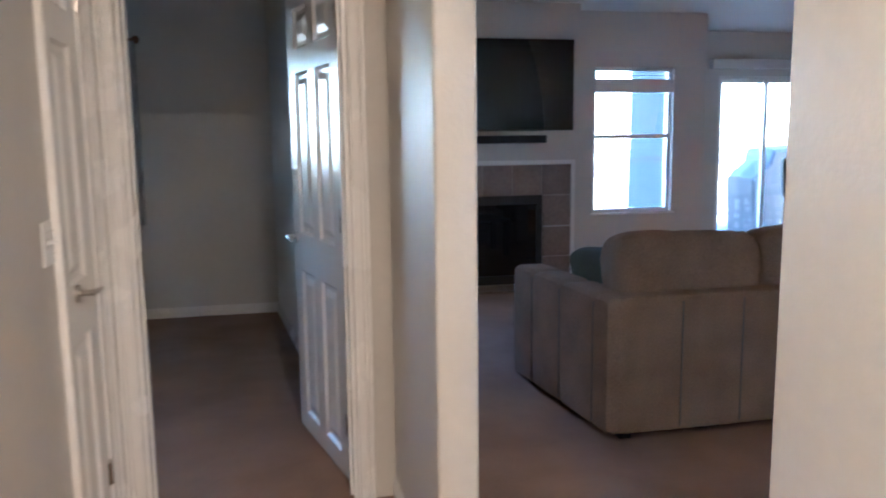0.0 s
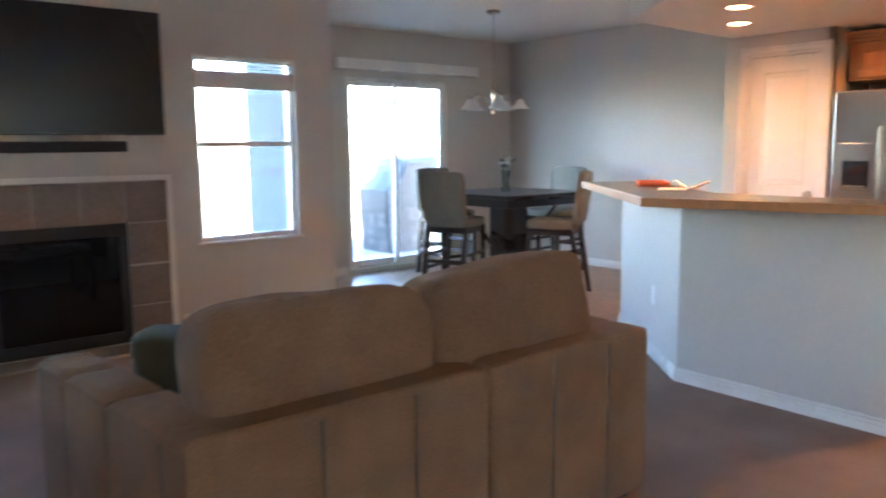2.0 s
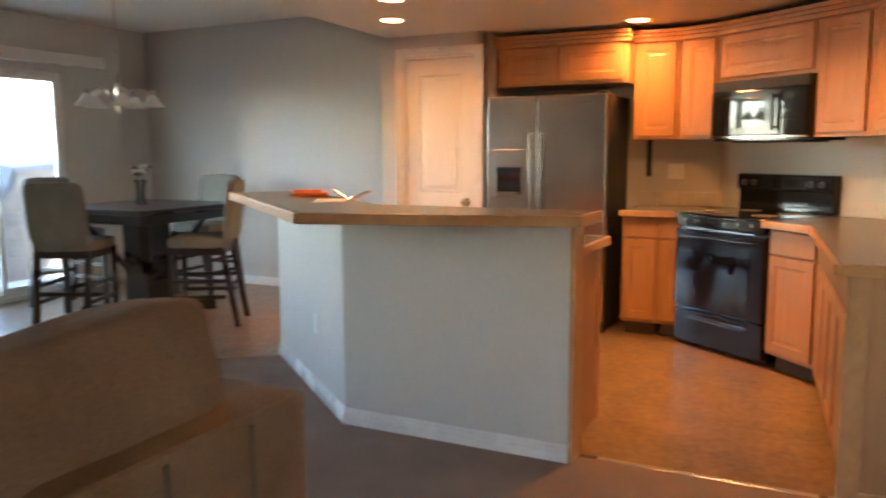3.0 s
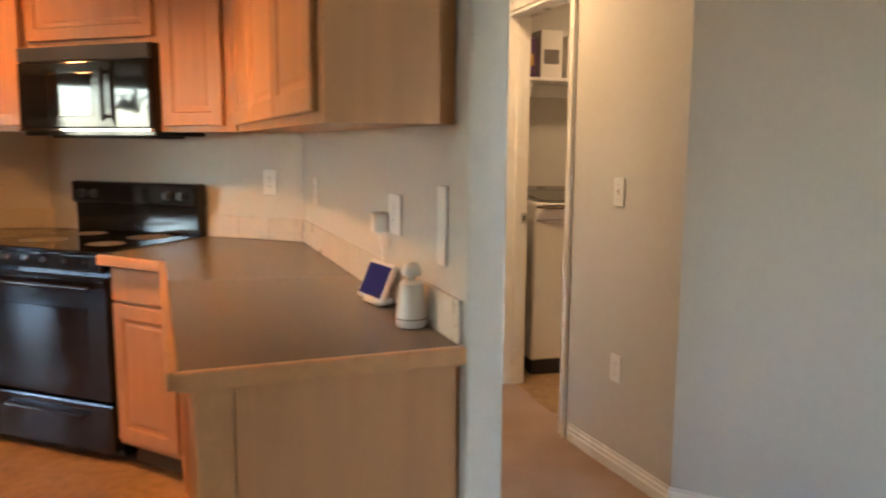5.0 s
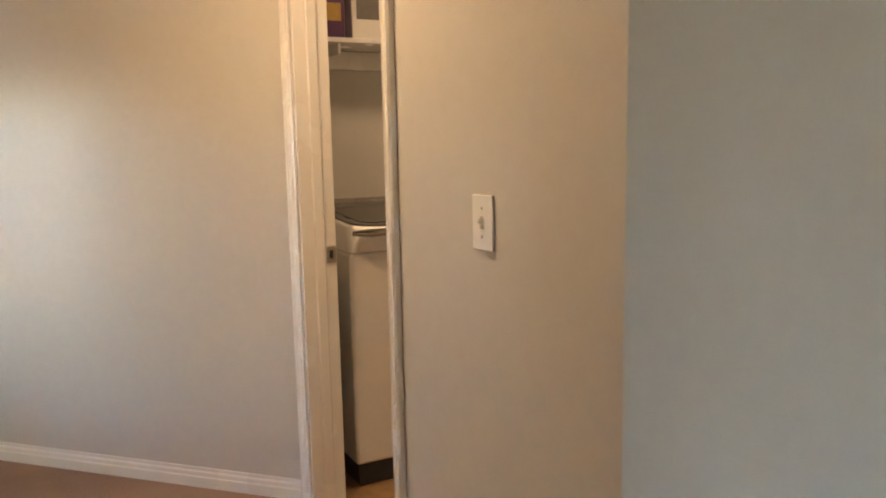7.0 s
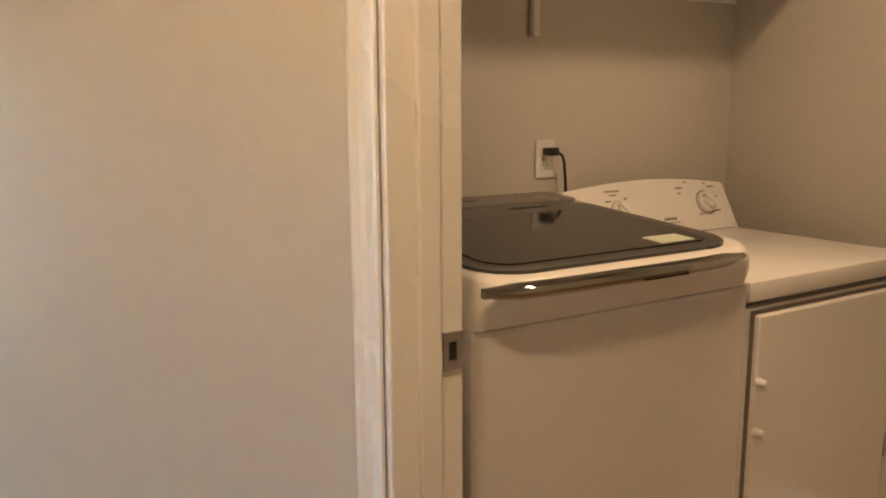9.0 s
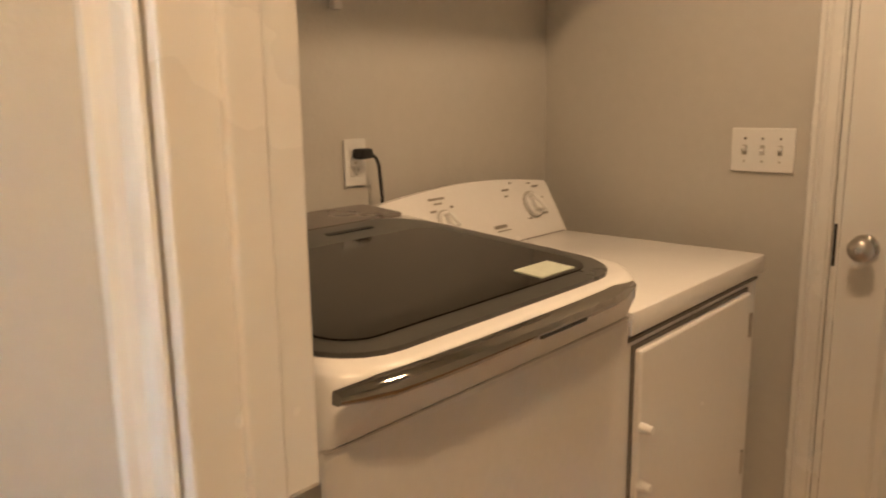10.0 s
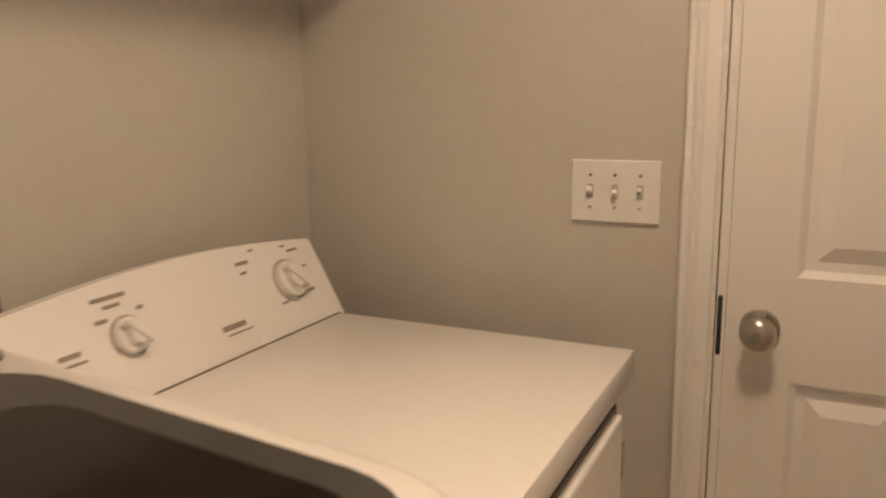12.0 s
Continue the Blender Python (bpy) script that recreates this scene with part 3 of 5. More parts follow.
def jamb(name, p, q, n, depth, z1=2.04, t=0.018):
    """Flat lining of a door opening with its stop; n points from the p-q face into the wall."""
    p, q, n = Vector((*p, 0)), Vector((*q, 0)), Vector((*n, 0)).normalized()
    ex = (q - p).normalized()
    m = Matrix((( ex.x, n.x, 0, p.x), (ex.y, n.y, 0, p.y), (0, 0, 1, 0), (0, 0, 0, 1)))
    ln = (q - p).length
    j = thing(name, "white painted door jamb with stop", "door jamb", kind="structure")
    for nm, b in (("left_jamb", (0.001, t, -.002, depth + .002, 0.002, z1)), ("right_jamb", (ln - t, ln - .001, -.002, depth + .002, 0.002, z1)), ("head_jamb", (t, ln - t, -.002, depth + .002, z1 - t, z1 - .001)),
                  ("left_stop", (t, t + .009, depth * .36, depth * .66, 0.002, z1 - t)), ("right_stop", (ln - t - .011, ln - t, depth * .36, depth * .66, 0.002, z1 - t))):
        bm = one(*b, bev=.003)
        bmesh.ops.transform(bm, matrix=m, verts=bm.verts)
        part(nm, bm, M_TRIM, j)
    return j


# bedroom door, opened inwards
jamb("jamb_bedroom", (0.12, 2.62), (0.88, 2.62), (0, 1), 0.12)
casing("casing_bedroom", (0.12, 2.62), (0.88, 2.62), (0, -1))
door = thing("door_1", "white six-panel bedroom door standing open", "door", pose(0.862, 2.765, 0, 0, 0, 103), kind="structure")
panel_leaf(door, 0.735, 2.02)
lever(door, 0.675, 0.93, -0.0, 1, -1)
lever(door, 0.675, 0.93, -0.035, -1, -1)
for hz in (0.25, 1.06, 1.82):
    hinge(door, 0.0, hz, 0.004, 1)
# closet door in the hall, closed
jamb("jamb_closet", (0.03, 2.09), (0.03, 2.555), (-1, 0), 0.12)
casing("casing_closet", (0.03, 2.555), (0.03, 2.09), (1, 0), w=0.06)
door = thing("door_2", "white panelled hall closet door, closed", "door", pose(0.02, 2.533, 0, 0, 0, -90), kind="structure")
panel_leaf(door, 0.42, 2.02, cols=1)
lever(door, 0.25, 0.92, 0.0, 1, -1)
for hz in (0.25, 1.82):
    hinge(door, 0.0, hz, 0.004, 1)
# pantry door, closed
jamb("jamb_pantry", (7.42, 3.98), (7.42, 4.60), (1, 0), 0.10)
casing("casing_pantry", (7.42, 4.60), (7.42, 3.98), (-1, 0))
door = thing("door_3", "white narrow panelled pantry door, closed", "door", pose(7.468, 4.58, 0, 0, 0, -90), kind="structure")
bmx = panel_leaf(door, 0.58, 2.02, rows=((0.12, 0.85), (1.0, 1.90)), cols=1)
round_knob(door, 0.515, 0.93, -0.035, -1)
# laundry doorway
jamb("jamb_laundry", (6.835, -0.06), (7.607, -0.06), (0, -1), 0.12)
casing("casing_laundry", (6.835, -0.06), (7.607, -0.06), (0, 1))
st = thing("strike_plate", "satin nickel strike plate on the laundry door jamb", "strike plate")
bm = B()
for b in ((-.178, -.146, .917, .932), (-.178, -.146, .961, .976), (-.178, -.168, .932, .961), (-.154, -.146, .932, .961)):
    box(bm, 7.5835, 7.5885, b[0] - .0, b[1], b[2], b[3])
part("plate", bm, M_NICKEL, st)
part("latch_hole", one(7.5855, 7.5888, -.168, -.154, .932, .961), M_BLACKM, st)
# door from laundry to garage, closed
jamb("jamb_garage", (6.86, -1.866), (7.61, -1.866), (0, -1), 0.12)
casing("casing_garage", (7.61, -1.866), (6.86, -1.866), (0, 1))
door = thing("door_4", "off-white panelled door with a round knob, closed", "door", pose(6.88, -1.875, 0, 0, 0, 0), kind="structure")
panel_leaf(door, 0.712, 2.02, rows=((0.12, 0.84), (1.03, 1.93)), cols=2)
round_knob(door, 0.655, 0.935, 0.0, 1)
bm = B()
box(bm, 7.598, 7.606, -1.872, -1.862, .88, .99, .002)
tagged(put("strike_plate", bm, M_BLACKM), "dark latch plate beside the garage door knob", "strike plate")


# ---- living room ----
# fireplace
fp = thing("fireplace", "gas fireplace with brown stone tile surround and black firebox", "fireplace")
bm = B()
for b in ((1.885, 2.165, 0.0, 1.125), (3.025, 3.295, 0.0, 1.125), (2.165, 3.025, 0.855, 1.125)):
    box(bm, b[0], b[1], 6.537, 6.549, b[2], b[3])
part("grout_bed", bm, M_TGROUT, fp, "pale grout joints")
tiles = []
for i in range(5):
    tiles.append((1.885 + i * 0.282, 1.885 + (i + 1) * 0.282, 0.845, 1.125))
for z in (0.0, 0.277, 0.562):
    tiles += [(1.885, 2.167, z, z + 0.277 if z < .5 else 0.845), (3.02, 3.295, z, z + 0.277 if z < .5 else 0.845)]
for xa, xb, za, zb in tiles:
    part("tile", one(xa + .003, xb - .003, 6.527, 6.541, za + .003, zb - .003, bev=.002), M_FIRET, fp)
for i in range(5):
    part("hearth_tile", one(1.885 + i * .282 + .003, 1.885 + (i + 1) * .282 - .003, 6.27, 6.53, 0.004, 0.022, bev=.002), M_FIRET, fp)
bm = B()
box(bm, 2.17, 3.02, 6.90, 6.92, .03, .85)
box(bm, 2.17, 2.18, 6.56, 6.90, .03, .85)
box(bm, 3.01, 3.02, 6.56, 6.90, .03, .85)
box(bm, 2.18, 3.01, 6.56, 6.90, .84, .85)
part("firebox", bm, M_BLACKM, fp)
bm = B()
for b in ((2.172, 2.225, .03, .848), (2.965, 3.018, .03, .848), (2.225, 2.965, .765, .848), (2.225, 2.965, .03, .11)):
    box(bm, b[0], b[1], 6.53, 6.552, b[2], b[3], .003)
part("front_frame", bm, M_BLACKM, fp)
part("glass_front", one(2.225, 2.965, 6.545, 6.55, .11, .765), M_GLASSB, fp)
for i in range(5):
    part("louvre", one(2.24, 2.95, 6.526, 6.532, .04 + i * .013, .046 + i * .013), M_BLACKM, fp)
bm = B()
for b in ((1.845, 1.883, 0.0, 1.165), (3.297, 3.335, 0.0, 1.165), (1.883, 3.297, 1.127, 1.165)):
    box(bm, b[0], b[1], 6.53, 6.549, b[2], b[3], .004)
part("surround_trim", bm, M_TRIM, fp, "white painted edge trim")
# television
tv = thing("television", "large flat black television mounted above the fireplace", "television", pose(2.585, 6.47, 1.83))
part("housing", one(-.70, .70, -.012, .03, -.40, .40, bev=.006), M_BLACKM, tv)
part("screen", one(-.692, .692, -.0155, -.011, -.388, .393, bev=.001), M_SCREEN, tv, "dark glossy screen")
part("wall_mount", one(-.2, .2, .03, .079, -.15, .15), M_BLACKM, tv)
sb = thing("soundbar", "slim black soundbar under the television", "soundbar", pose(2.62, 6.49, 1.355))
part("body", one(-.41, .41, -.045, .0, -.035, .035, bev=.012), M_BLACKM, sb)
part("grille", one(-.39, .39, -.048, -.044, -.026, .026), M_COVER, sb)
part("bracket", one(-.2, .2, .0, .059, -.02, .02), M_BLACKM, sb)


# loveseat, seen from behind
def loveseat(m):
    s = thing("loveseat", "taupe microfibre loveseat with channelled back and loose cushions", "sofa", m)
    W, D = 1.72, 1.04
    part("base", one(.06, W - .06, .10, D - .04, .05, .30, bev=.02), M_SOFA, s)
    for i, (a, b) in enumerate(((.015, .917), (.923, W))):
        bm = B()
        soft_box(bm, a, b, .0, .19, .04, .668, 17, 26.0, .006, i * 3.1)
        part("backrest", bm, M_SOFA, s, smooth=True)
    for xa, xb, out in ((-.035, .15, -.10), (W - .17, W, .015)):
        for j, (ya, yb) in enumerate(((.0, .137), (.137, .475), (.475, .80), (.80, D))):
            bm = B()
            shear = Matrix.Identity(4)
            shear[0][1] = out / D
            soft_box(bm, xa, xb, ya + (.004 if j == 0 else -.002), yb + .002, .04, .665, 7, 14.0, .003, j * 2.3 + xa, shear)
            part("arm", bm, M_SOFA, s, smooth=True)
    for k in (.326, .629, 1.203, 1.484):
        bm = B()
        tube(bm, (k, -.001, .06), (k, -.001, .64), .005, seg=6)
        part("seam_piping", bm, M_SOFAP, s)
    for k in (.137, .475, .80):
        for xx in (-.032 - .10 * k / D, W - .004):
            bm = B()
            tube(bm, (xx, k, .07), (xx, k, .63), .004, seg=6)
            part("seam_piping", bm, M_SOFAP, s)
    for i, xa in enumerate((.18, .815)):
        bm = B()
        soft_box(bm, xa, xa + .625, .21, D + .0, .28, .47, 6, 7.0, .02, i)
        part("seat_cushion", bm, M_SOFA, s, smooth=True)
    for i, xa in enumerate((.075, .815)):
        bm = B()
        rot = Matrix.Translation((xa + .365, .23, .66)) @ Matrix.Rotation(radians(-7), 4, "X") @ Matrix.Rotation(radians((1.5, -4)[i]), 4, "Y")
        soft_box(bm, -.37, .37, -.13, .13, -.22, .262 + .02 * i, 15, 6.5, .055, 7 + i * 5, rot)
        c = part("back_cushion", bm, M_SOFA, s, smooth=True)
        bm = B()
        pts = []
        for k in range(25):
            u = -0.34 + 0.68 * k / 24
            pts.append(rot @ Vector((u, -.085, .252 + .015 * i - .9 * abs(u / .37) ** 8 * .06 + .006 * math.sin(k * 2.1))))
        for a, b in zip(pts, pts[1:]):
            tube(bm, a, b, .006, seg=6)
        part("welt", bm, M_SOFA, c, smooth=True)
    for x, y in ((.08, .07), (W - .08, .07), (.08, D - .08), (W - .08, D - .08)):
        part("foot", one(x - .03, x + .03, y - .03, y + .03, .006, .05, bev=.004), M_BLACKM, s)
    return s


SOFA = pose(2.045, 2.885, 0, 0, 0, 0.0)
loveseat(SOFA)
pl = thing("throw_pillow", "dark green square throw pillow leaning on the sofa arm", "pillow")
bm = B()
rot = SOFA @ Matrix.Translation((.19, .60, .645)) @ Matrix.Rotation(radians(-14), 4, "Y") @ Matrix.Rotation(radians(20), 4, "Z")
soft_box(bm, -.055, .055, -.165, .165, -.16, .16, 8, 5.0, .03, 2, rot)
part("cover", bm, M_PILLOW, pl, smooth=True)
# coffee table in front of the loveseat
ct = thing("coffee_table", "low dark coffee table with a glossy top", "table", SOFA @ pose(.5, 1.42, 0))
part("tabletop", one(-.1, .75, -.2, .42, .40, .44, bev=.006), M_DARKWOOD, ct)
for x in (-.06, .71):
    for y in (-.16, .38):
        part("leg", one(x - .03, x + .03, y - .03, y + .03, .006, .40, bev=.004), M_DARKWOOD, ct)

# writing desk against the west wall
dk = thing("writing_desk", "dark walnut writing desk with raised end and tapered legs", "desk", pose(1.19, 3.98, 0))
part("desktop", one(-.22, .36, .03, 1.22, .70, .725, bev=.004), M_DARKWOOD, dk, "glossy dark desktop")
bm = B()
prof = [(-.22, .60), (-.22, .83), (-.12, .84), (-.06, .80), (-.02, .765), (.08, .752), (.33, .748), (.365, .735), (.37, .70), (.37, .60)]
a = [bm.verts.new((x, 0.0, z)) for x, z in prof]
b = [bm.verts.new((x, .028, z)) for x, z in prof]
for i in range(len(prof)):
    j = (i + 1) % len(prof)
    bm.faces.new((a[i], a[j], b[j], b[i]))
bm.faces.new(a)
bm.faces.new(list(reversed(b)))
bmesh.ops.recalc_face_normals(bm, faces=bm.faces)
part("end_panel", bm, M_DARKWOOD, dk)
part("end_panel", one(-.22, .36, 1.22, 1.245, .60, .75, bev=.003), M_DARKWOOD, dk)
part("back_panel", one(-.23, -.20, .03, 1.22, .50, .83, bev=.003), M_DARKWOOD, dk)
part("end_rail", one(-.2, .35, .004, .028, .57, .60), M_DARKWOOD, dk)
part("shelf", one(-.2, .35, .03, 1.22, .47, .49, bev=.002), M_DARKWOOD, dk)
part("apron", one(-.2, .352, .004, .03, .37, .50, bev=.003), M_DARKWOOD, dk)
part("apron", one(.33, .352, .03, 1.22, .37, .50, bev=.003), M_DARKWOOD, dk)
for y in (.02, 1.225):
    for x in (-.2, .325):
        bm = B()
        tube(bm, (x + .0, y, .006), (x, y, .37), .016, .026, 10)
        tube(bm, (x, y, .37), (x, y, .62), .026, .026, 10)
        part("leg", bm, M_DARKWOOD, dk)
lp = thing("desk_clutter", "small black box standing on the desk", "box", pose(1.2, 4.75, .7252))
part("body", one(-.03, .1, -.06, .06, 0, .12, bev=.006), M_BLACKM, lp)
pp = thing("papers", "white papers lying on the desk", "paper", pose(1.38, 4.35, .7255, 0, 0, 12))
part("sheet", one(-.1, .1, -.14, .14, 0, .003), M_PAPER, pp)
part("sheet", one(-.06, .13, -.1, .2, .003, .005), M_PAPER, pp)


# ---- dining ----
def dining_table(m):
    t = thing("dining_table", "square dark pub-height dining table on a pedestal", "table", m)
    part("tabletop", one(-.56, .56, -.56, .56, .885, .92, bev=.006), M_DARKWOOD, t)
    part("apron", one(-.46, .46, -.46, .46, .80, .885, bev=.004), M_DARKWOOD, t)
    part("pedestal", one(-.13, .13, -.13, .13, .10, .80, bev=.006), M_DARKWOOD, t)
    for i in range(4):
        r = Matrix.Rotation(radians(45 + 90 * i), 4, "Z")
        bm = one(.10, .52, -.045, .045, .024, .11, bev=.006, m=r)
        part("foot", bm, M_DARKWOOD, t)
        bm = B()
        box(bm, .10, .145, -.04, .04, .35, .82, .004)
        for v in bm.verts:
            v.co.x += max(0, v.co.z - .35) * .75
        bmesh.ops.transform(bm, matrix=r, verts=bm.verts)
        part("brace", bm, M_DARKWOOD, t)
    return t


def dining_chair(m, label):
    c = thing("dining_chair", label, "chair", m, group="chairs round the dining table")
    bm = B()
    soft_box(bm, -.225, .225, -.215, .215, .60, .69, 6, 7.0, .012, 1)
    part("seat", bm, M_CHAIRF, c, smooth=True)
    part("seat_frame", one(-.21, .21, -.20, .20, .555, .615, bev=.005), M_DARKWOOD, c)
    bm = B()
    soft_box(bm, -.215, .215, -.035, .035, .0, .46, 8, 8.0, .012, 4, Matrix.Translation((0, -.225, .655)) @ Matrix.Rotation(radians(7), 4, "X"))
    part("backrest", bm, M_CHAIRF, c, smooth=True)
    for x in (-.19, .19):
        bm = B()
        vs = box(bm, x - .021, x + .021, -.021, .021, .006, .60, .003)
        for v in bm.verts:
            v.co.y += -.195 - .10 * ((.6 - v.co.z) / .6) ** 2
        part("leg", bm, M_DARKWOOD, c)
        bm = B()
        tb = box(bm, x - .018, x + .018, .17, .206, .006, .60, .003)
        part("leg", bm, M_DARKWOOD, c)
        part("stretcher", one(x - .011, x + .011, -.21, .18, .22, .25, bev=.003), M_DARKWOOD, c)
        part("stretcher", one(x - .011, x + .011, -.21, .18, .34, .37, bev=.003), M_DARKWOOD, c)
    part("footrest", one(-.19, .19, .178, .198, .20, .235, bev=.003), M_DARKWOOD, c)
    part("stretcher", one(-.19, .19, -.225, -.205, .28, .31, bev=.003), M_DARKWOOD, c)
    return c


dining_table(pose(6.62, 6.58, -.02, 0, 0, 0))
CH = "padded sage-beige pub-height dining chair with dark legs"
ch = dining_chair(pose(6.0, 6.64, 0, 0, 0, -66), CH)
copy_thing(ch, pose(6.5, 7.36, 0, 0, 0, 176))
copy_thing(ch, pose(6.53, 5.90, 0, 0, 0, 30))
copy_thing(ch, pose(7.42, 6.72, 0, 0, 0, 96))
vs_ = thing("flower_vase", "clear glass vase of white flowers on the dining table", "vase", pose(6.6, 6.6, .9003))
bm = B()
lathe(bm, [(.035, 0), (.04, .004), (.034, .06), (.036, .16), (.045, .20), (.042, .20), (.033, .16), (.031, .02), (.0, .018)])
part("glass", bm, M_VASE, vs_, smooth=True)
rnd = random.Random(4)
for i in range(7):
    bm = B()
    c = Vector((rnd.uniform(-.06, .06), rnd.uniform(-.06, .06), rnd.uniform(.24, .31)))
    for k in range(9):
        d = Vector((rnd.uniform(-1, 1), rnd.uniform(-1, 1), rnd.uniform(-.2, 1))).normalized()
        bmesh.ops.create_icosphere(bm, subdivisions=1, radius=.016, matrix=Matrix.Translation(c + d * .022) @ Matrix.Diagonal((1, 1, .5, 1)))
    part("blossom", bm, M_PETAL if i < 4 else M_LEAF, vs_, "white blossom" if i < 4 else "dark green foliage")
    bm = B()
    tube(bm, (c.x * .2, c.y * .2, .02), c, .003, seg=6)
    part("stem", bm, M_LEAF, vs_)

# chandelier
cd = thing("chandelier", "nickel chandelier with upturned arms and white bell shades", "chandelier", pose(6.35, 6.5, 1.65))
bm = B()
tube(bm, (0, 0, .25), (0, 0, CEIL - 1.65 - .02), .006)
part("rod", bm, M_NICKEL, cd)
bm = B()
lathe(bm, [(.0, -.02), (.02, -.015), (.03, .02), (.014, .06), (.024, .12), (.02, .18), (.008, .26)])
part("hub", bm, M_NICKEL, cd, smooth=True)
bm = B()
lathe(bm, [(.06, CEIL - 1.65 - .03), (.06, CEIL - 1.65 - .003)])
part("canopy", bm, M_NICKEL, cd)
for i in range(5):
    r = Matrix.Rotation(radians(72 * i + 20), 4, "Z")
    bm = B()
    pts = [r @ Vector((.02 + .225 * u, 0, .03 + .13 * math.sin(u * 2.6))) for u in (k / 8 for k in range(9))]
    for a, b in zip(pts, pts[1:]):
        tube(bm, a, b, .006, seg=8)
    part("arm", bm, M_NICKEL, cd)
    bm = B()
    lathe(bm, [(.018, .12), (.035, .10), (.05, .07), (.085, .035), (.09, .03), (.08, .036), (.045, .072), (.03, .10)], m=r @ Matrix.Translation((.245, 0, -.01)), seg=18)
    part("shade", bm, M_SHADE, cd, "white frosted bell shade", True)
    bm = B()
    tube(bm, r @ Vector((.245, 0, .10)), r @ Vector((.245, 0, .15)), .02, .012)
    part("socket", bm, M_NICKEL, cd)


# ---- outside ----
bm = B()
prism(bm, [(-150, -150), (170, -150), (170, 160), (-150, 160)], -.45, -.30)
structure("ground", bm, M_GRASS, "dry pale lawn behind the house", "ground")
bm = B()
prism(bm, [(2.6, 8.26), (9.5, 8.26), (9.5, 11.2), (2.6, 11.2)], -.29, -.03)
structure("patio", bm, M_CONC, "pale concrete patio slab", "patio")
bm = B()
prism(bm, [(4.70, 7.085), (4.728, 7.085), (4.728, 8.22), (4.70, 8.22)], -.3, 2.7)
structure("wall_outside", bm, M_STUCCO, "pale blue-grey stucco side wall outside the window", "wall")
rl = thing("patio_railing", "dark metal railing at the edge of the patio", "railing")
part("top_rail", one(2.65, 9.4, 11.0, 11.06, 1.11, 1.17, bev=.005), M_BLACKM, rl)
part("bottom_rail", one(2.65, 9.4, 11.0, 11.04, .10, .13, bev=.005), M_BLACKM, rl)
bal = one(-.008, .008, 11.012, 11.028, .13, 1.12)
b0 = part("baluster", bal, M_BLACKM, rl)
b0.location.x = 2.7
for i in range(1, 56):
    o = b0.copy()
    scene.collection.objects.link(o)
    o.location.x = 2.7 + i * .12
for x in (2.7, 4.95, 6.4, 7.9, 9.35):
    part("post", one(x - .03, x + .03, 10.995, 11.055, -.03, 1.12, bev=.004), M_BLACKM, rl)
gr = thing("covered_grill", "barbecue grill under a dark grey fitted cover", "grill", pose(7.72, 9.6, -.03))
bm = B()
prof = [(-.62, 0), (-.64, .45), (-.66, .80), (-.40, 1.02), (-.34, 1.20), (.36, 1.24), (.42, 1.02), (.66, .80), (.64, .45), (.62, 0)]
rows = []
for y, k in ((-.34, .96), (-.30, 1.0), (0, 1.03), (.30, 1.0), (.34, .96)):
    rows.append([bm.verts.new((x * k + .012 * noise.noise(Vector((x * 5, y * 7, z * 6))), y + .02 * noise.noise(Vector((x * 6, y * 3, z * 9))), z * (k if z > .5 else 1))) for x, z in prof])
for a, b in zip(rows, rows[1:]):
    for i in range(len(prof) - 1):
        bm.faces.new((a[i], a[i + 1], b[i + 1], b[i]))
bm.faces.new(rows[0])
bm.faces.new(list(reversed(rows[-1])))
bmesh.ops.recalc_face_normals(bm, faces=bm.faces)
part("cover", bm, M_COVER, gr)
fe = thing("garden_fence", "pale weathered board fence across the yard", "fence")
fb = part("board", one(-.07, .07, -.01, .01, -.30, 1.25, bev=.004), M_FENCE, fe)
fb.location = (-10, 26, 0)
for i in range(1, 220):
    o = fb.copy()
    scene.collection.objects.link(o)
    o.location = (-10 + i * .15, 26, 0)
part("rail", one(-10, 23, 26.02, 26.06, .0, .09), M_FENCE, fe)
part("rail", one(-10, 23, 26.02, 26.06, .85, .94), M_FENCE, fe)
sh = thing("garden_shrub", "loose grey-green shrub outside the window", "shrub", pose(1.5, 8.7, -.3) @ Matrix.Diagonal((1.45, 1.3, 1.35, 1)))
bm = B()
for i in range(9):
    a = i * .7
    tube(bm, (0, 0, 0), (.35 * math.cos(a), .35 * math.sin(a), .5 + .05 * i), .012, .004, 6)
part("branches", bm, M_FENCE, sh)
rnd = random.Random(9)
verts, faces = [], []
for i in range(2600):
    d = Vector((rnd.gauss(0, .32), rnd.gauss(0, .3), abs(rnd.gauss(.55, .28))))
    n = Vector((rnd.uniform(-1, 1), rnd.uniform(-1, 1), rnd.uniform(-.3, 1))).normalized()
    u = n.orthogonal().normalized() * .035
    w = n.cross(u).normalized() * .016
    k = len(verts)
    verts += [d - u, d + w, d + u, d - w]
    faces.append((k, k + 1, k + 2, k + 3))
me = bpy.data.meshes.new("leaves")
me.from_pydata(verts, [], faces)
me.materials.append(M_BUSH)
lv = new("leaves", me)
lv.parent = sh


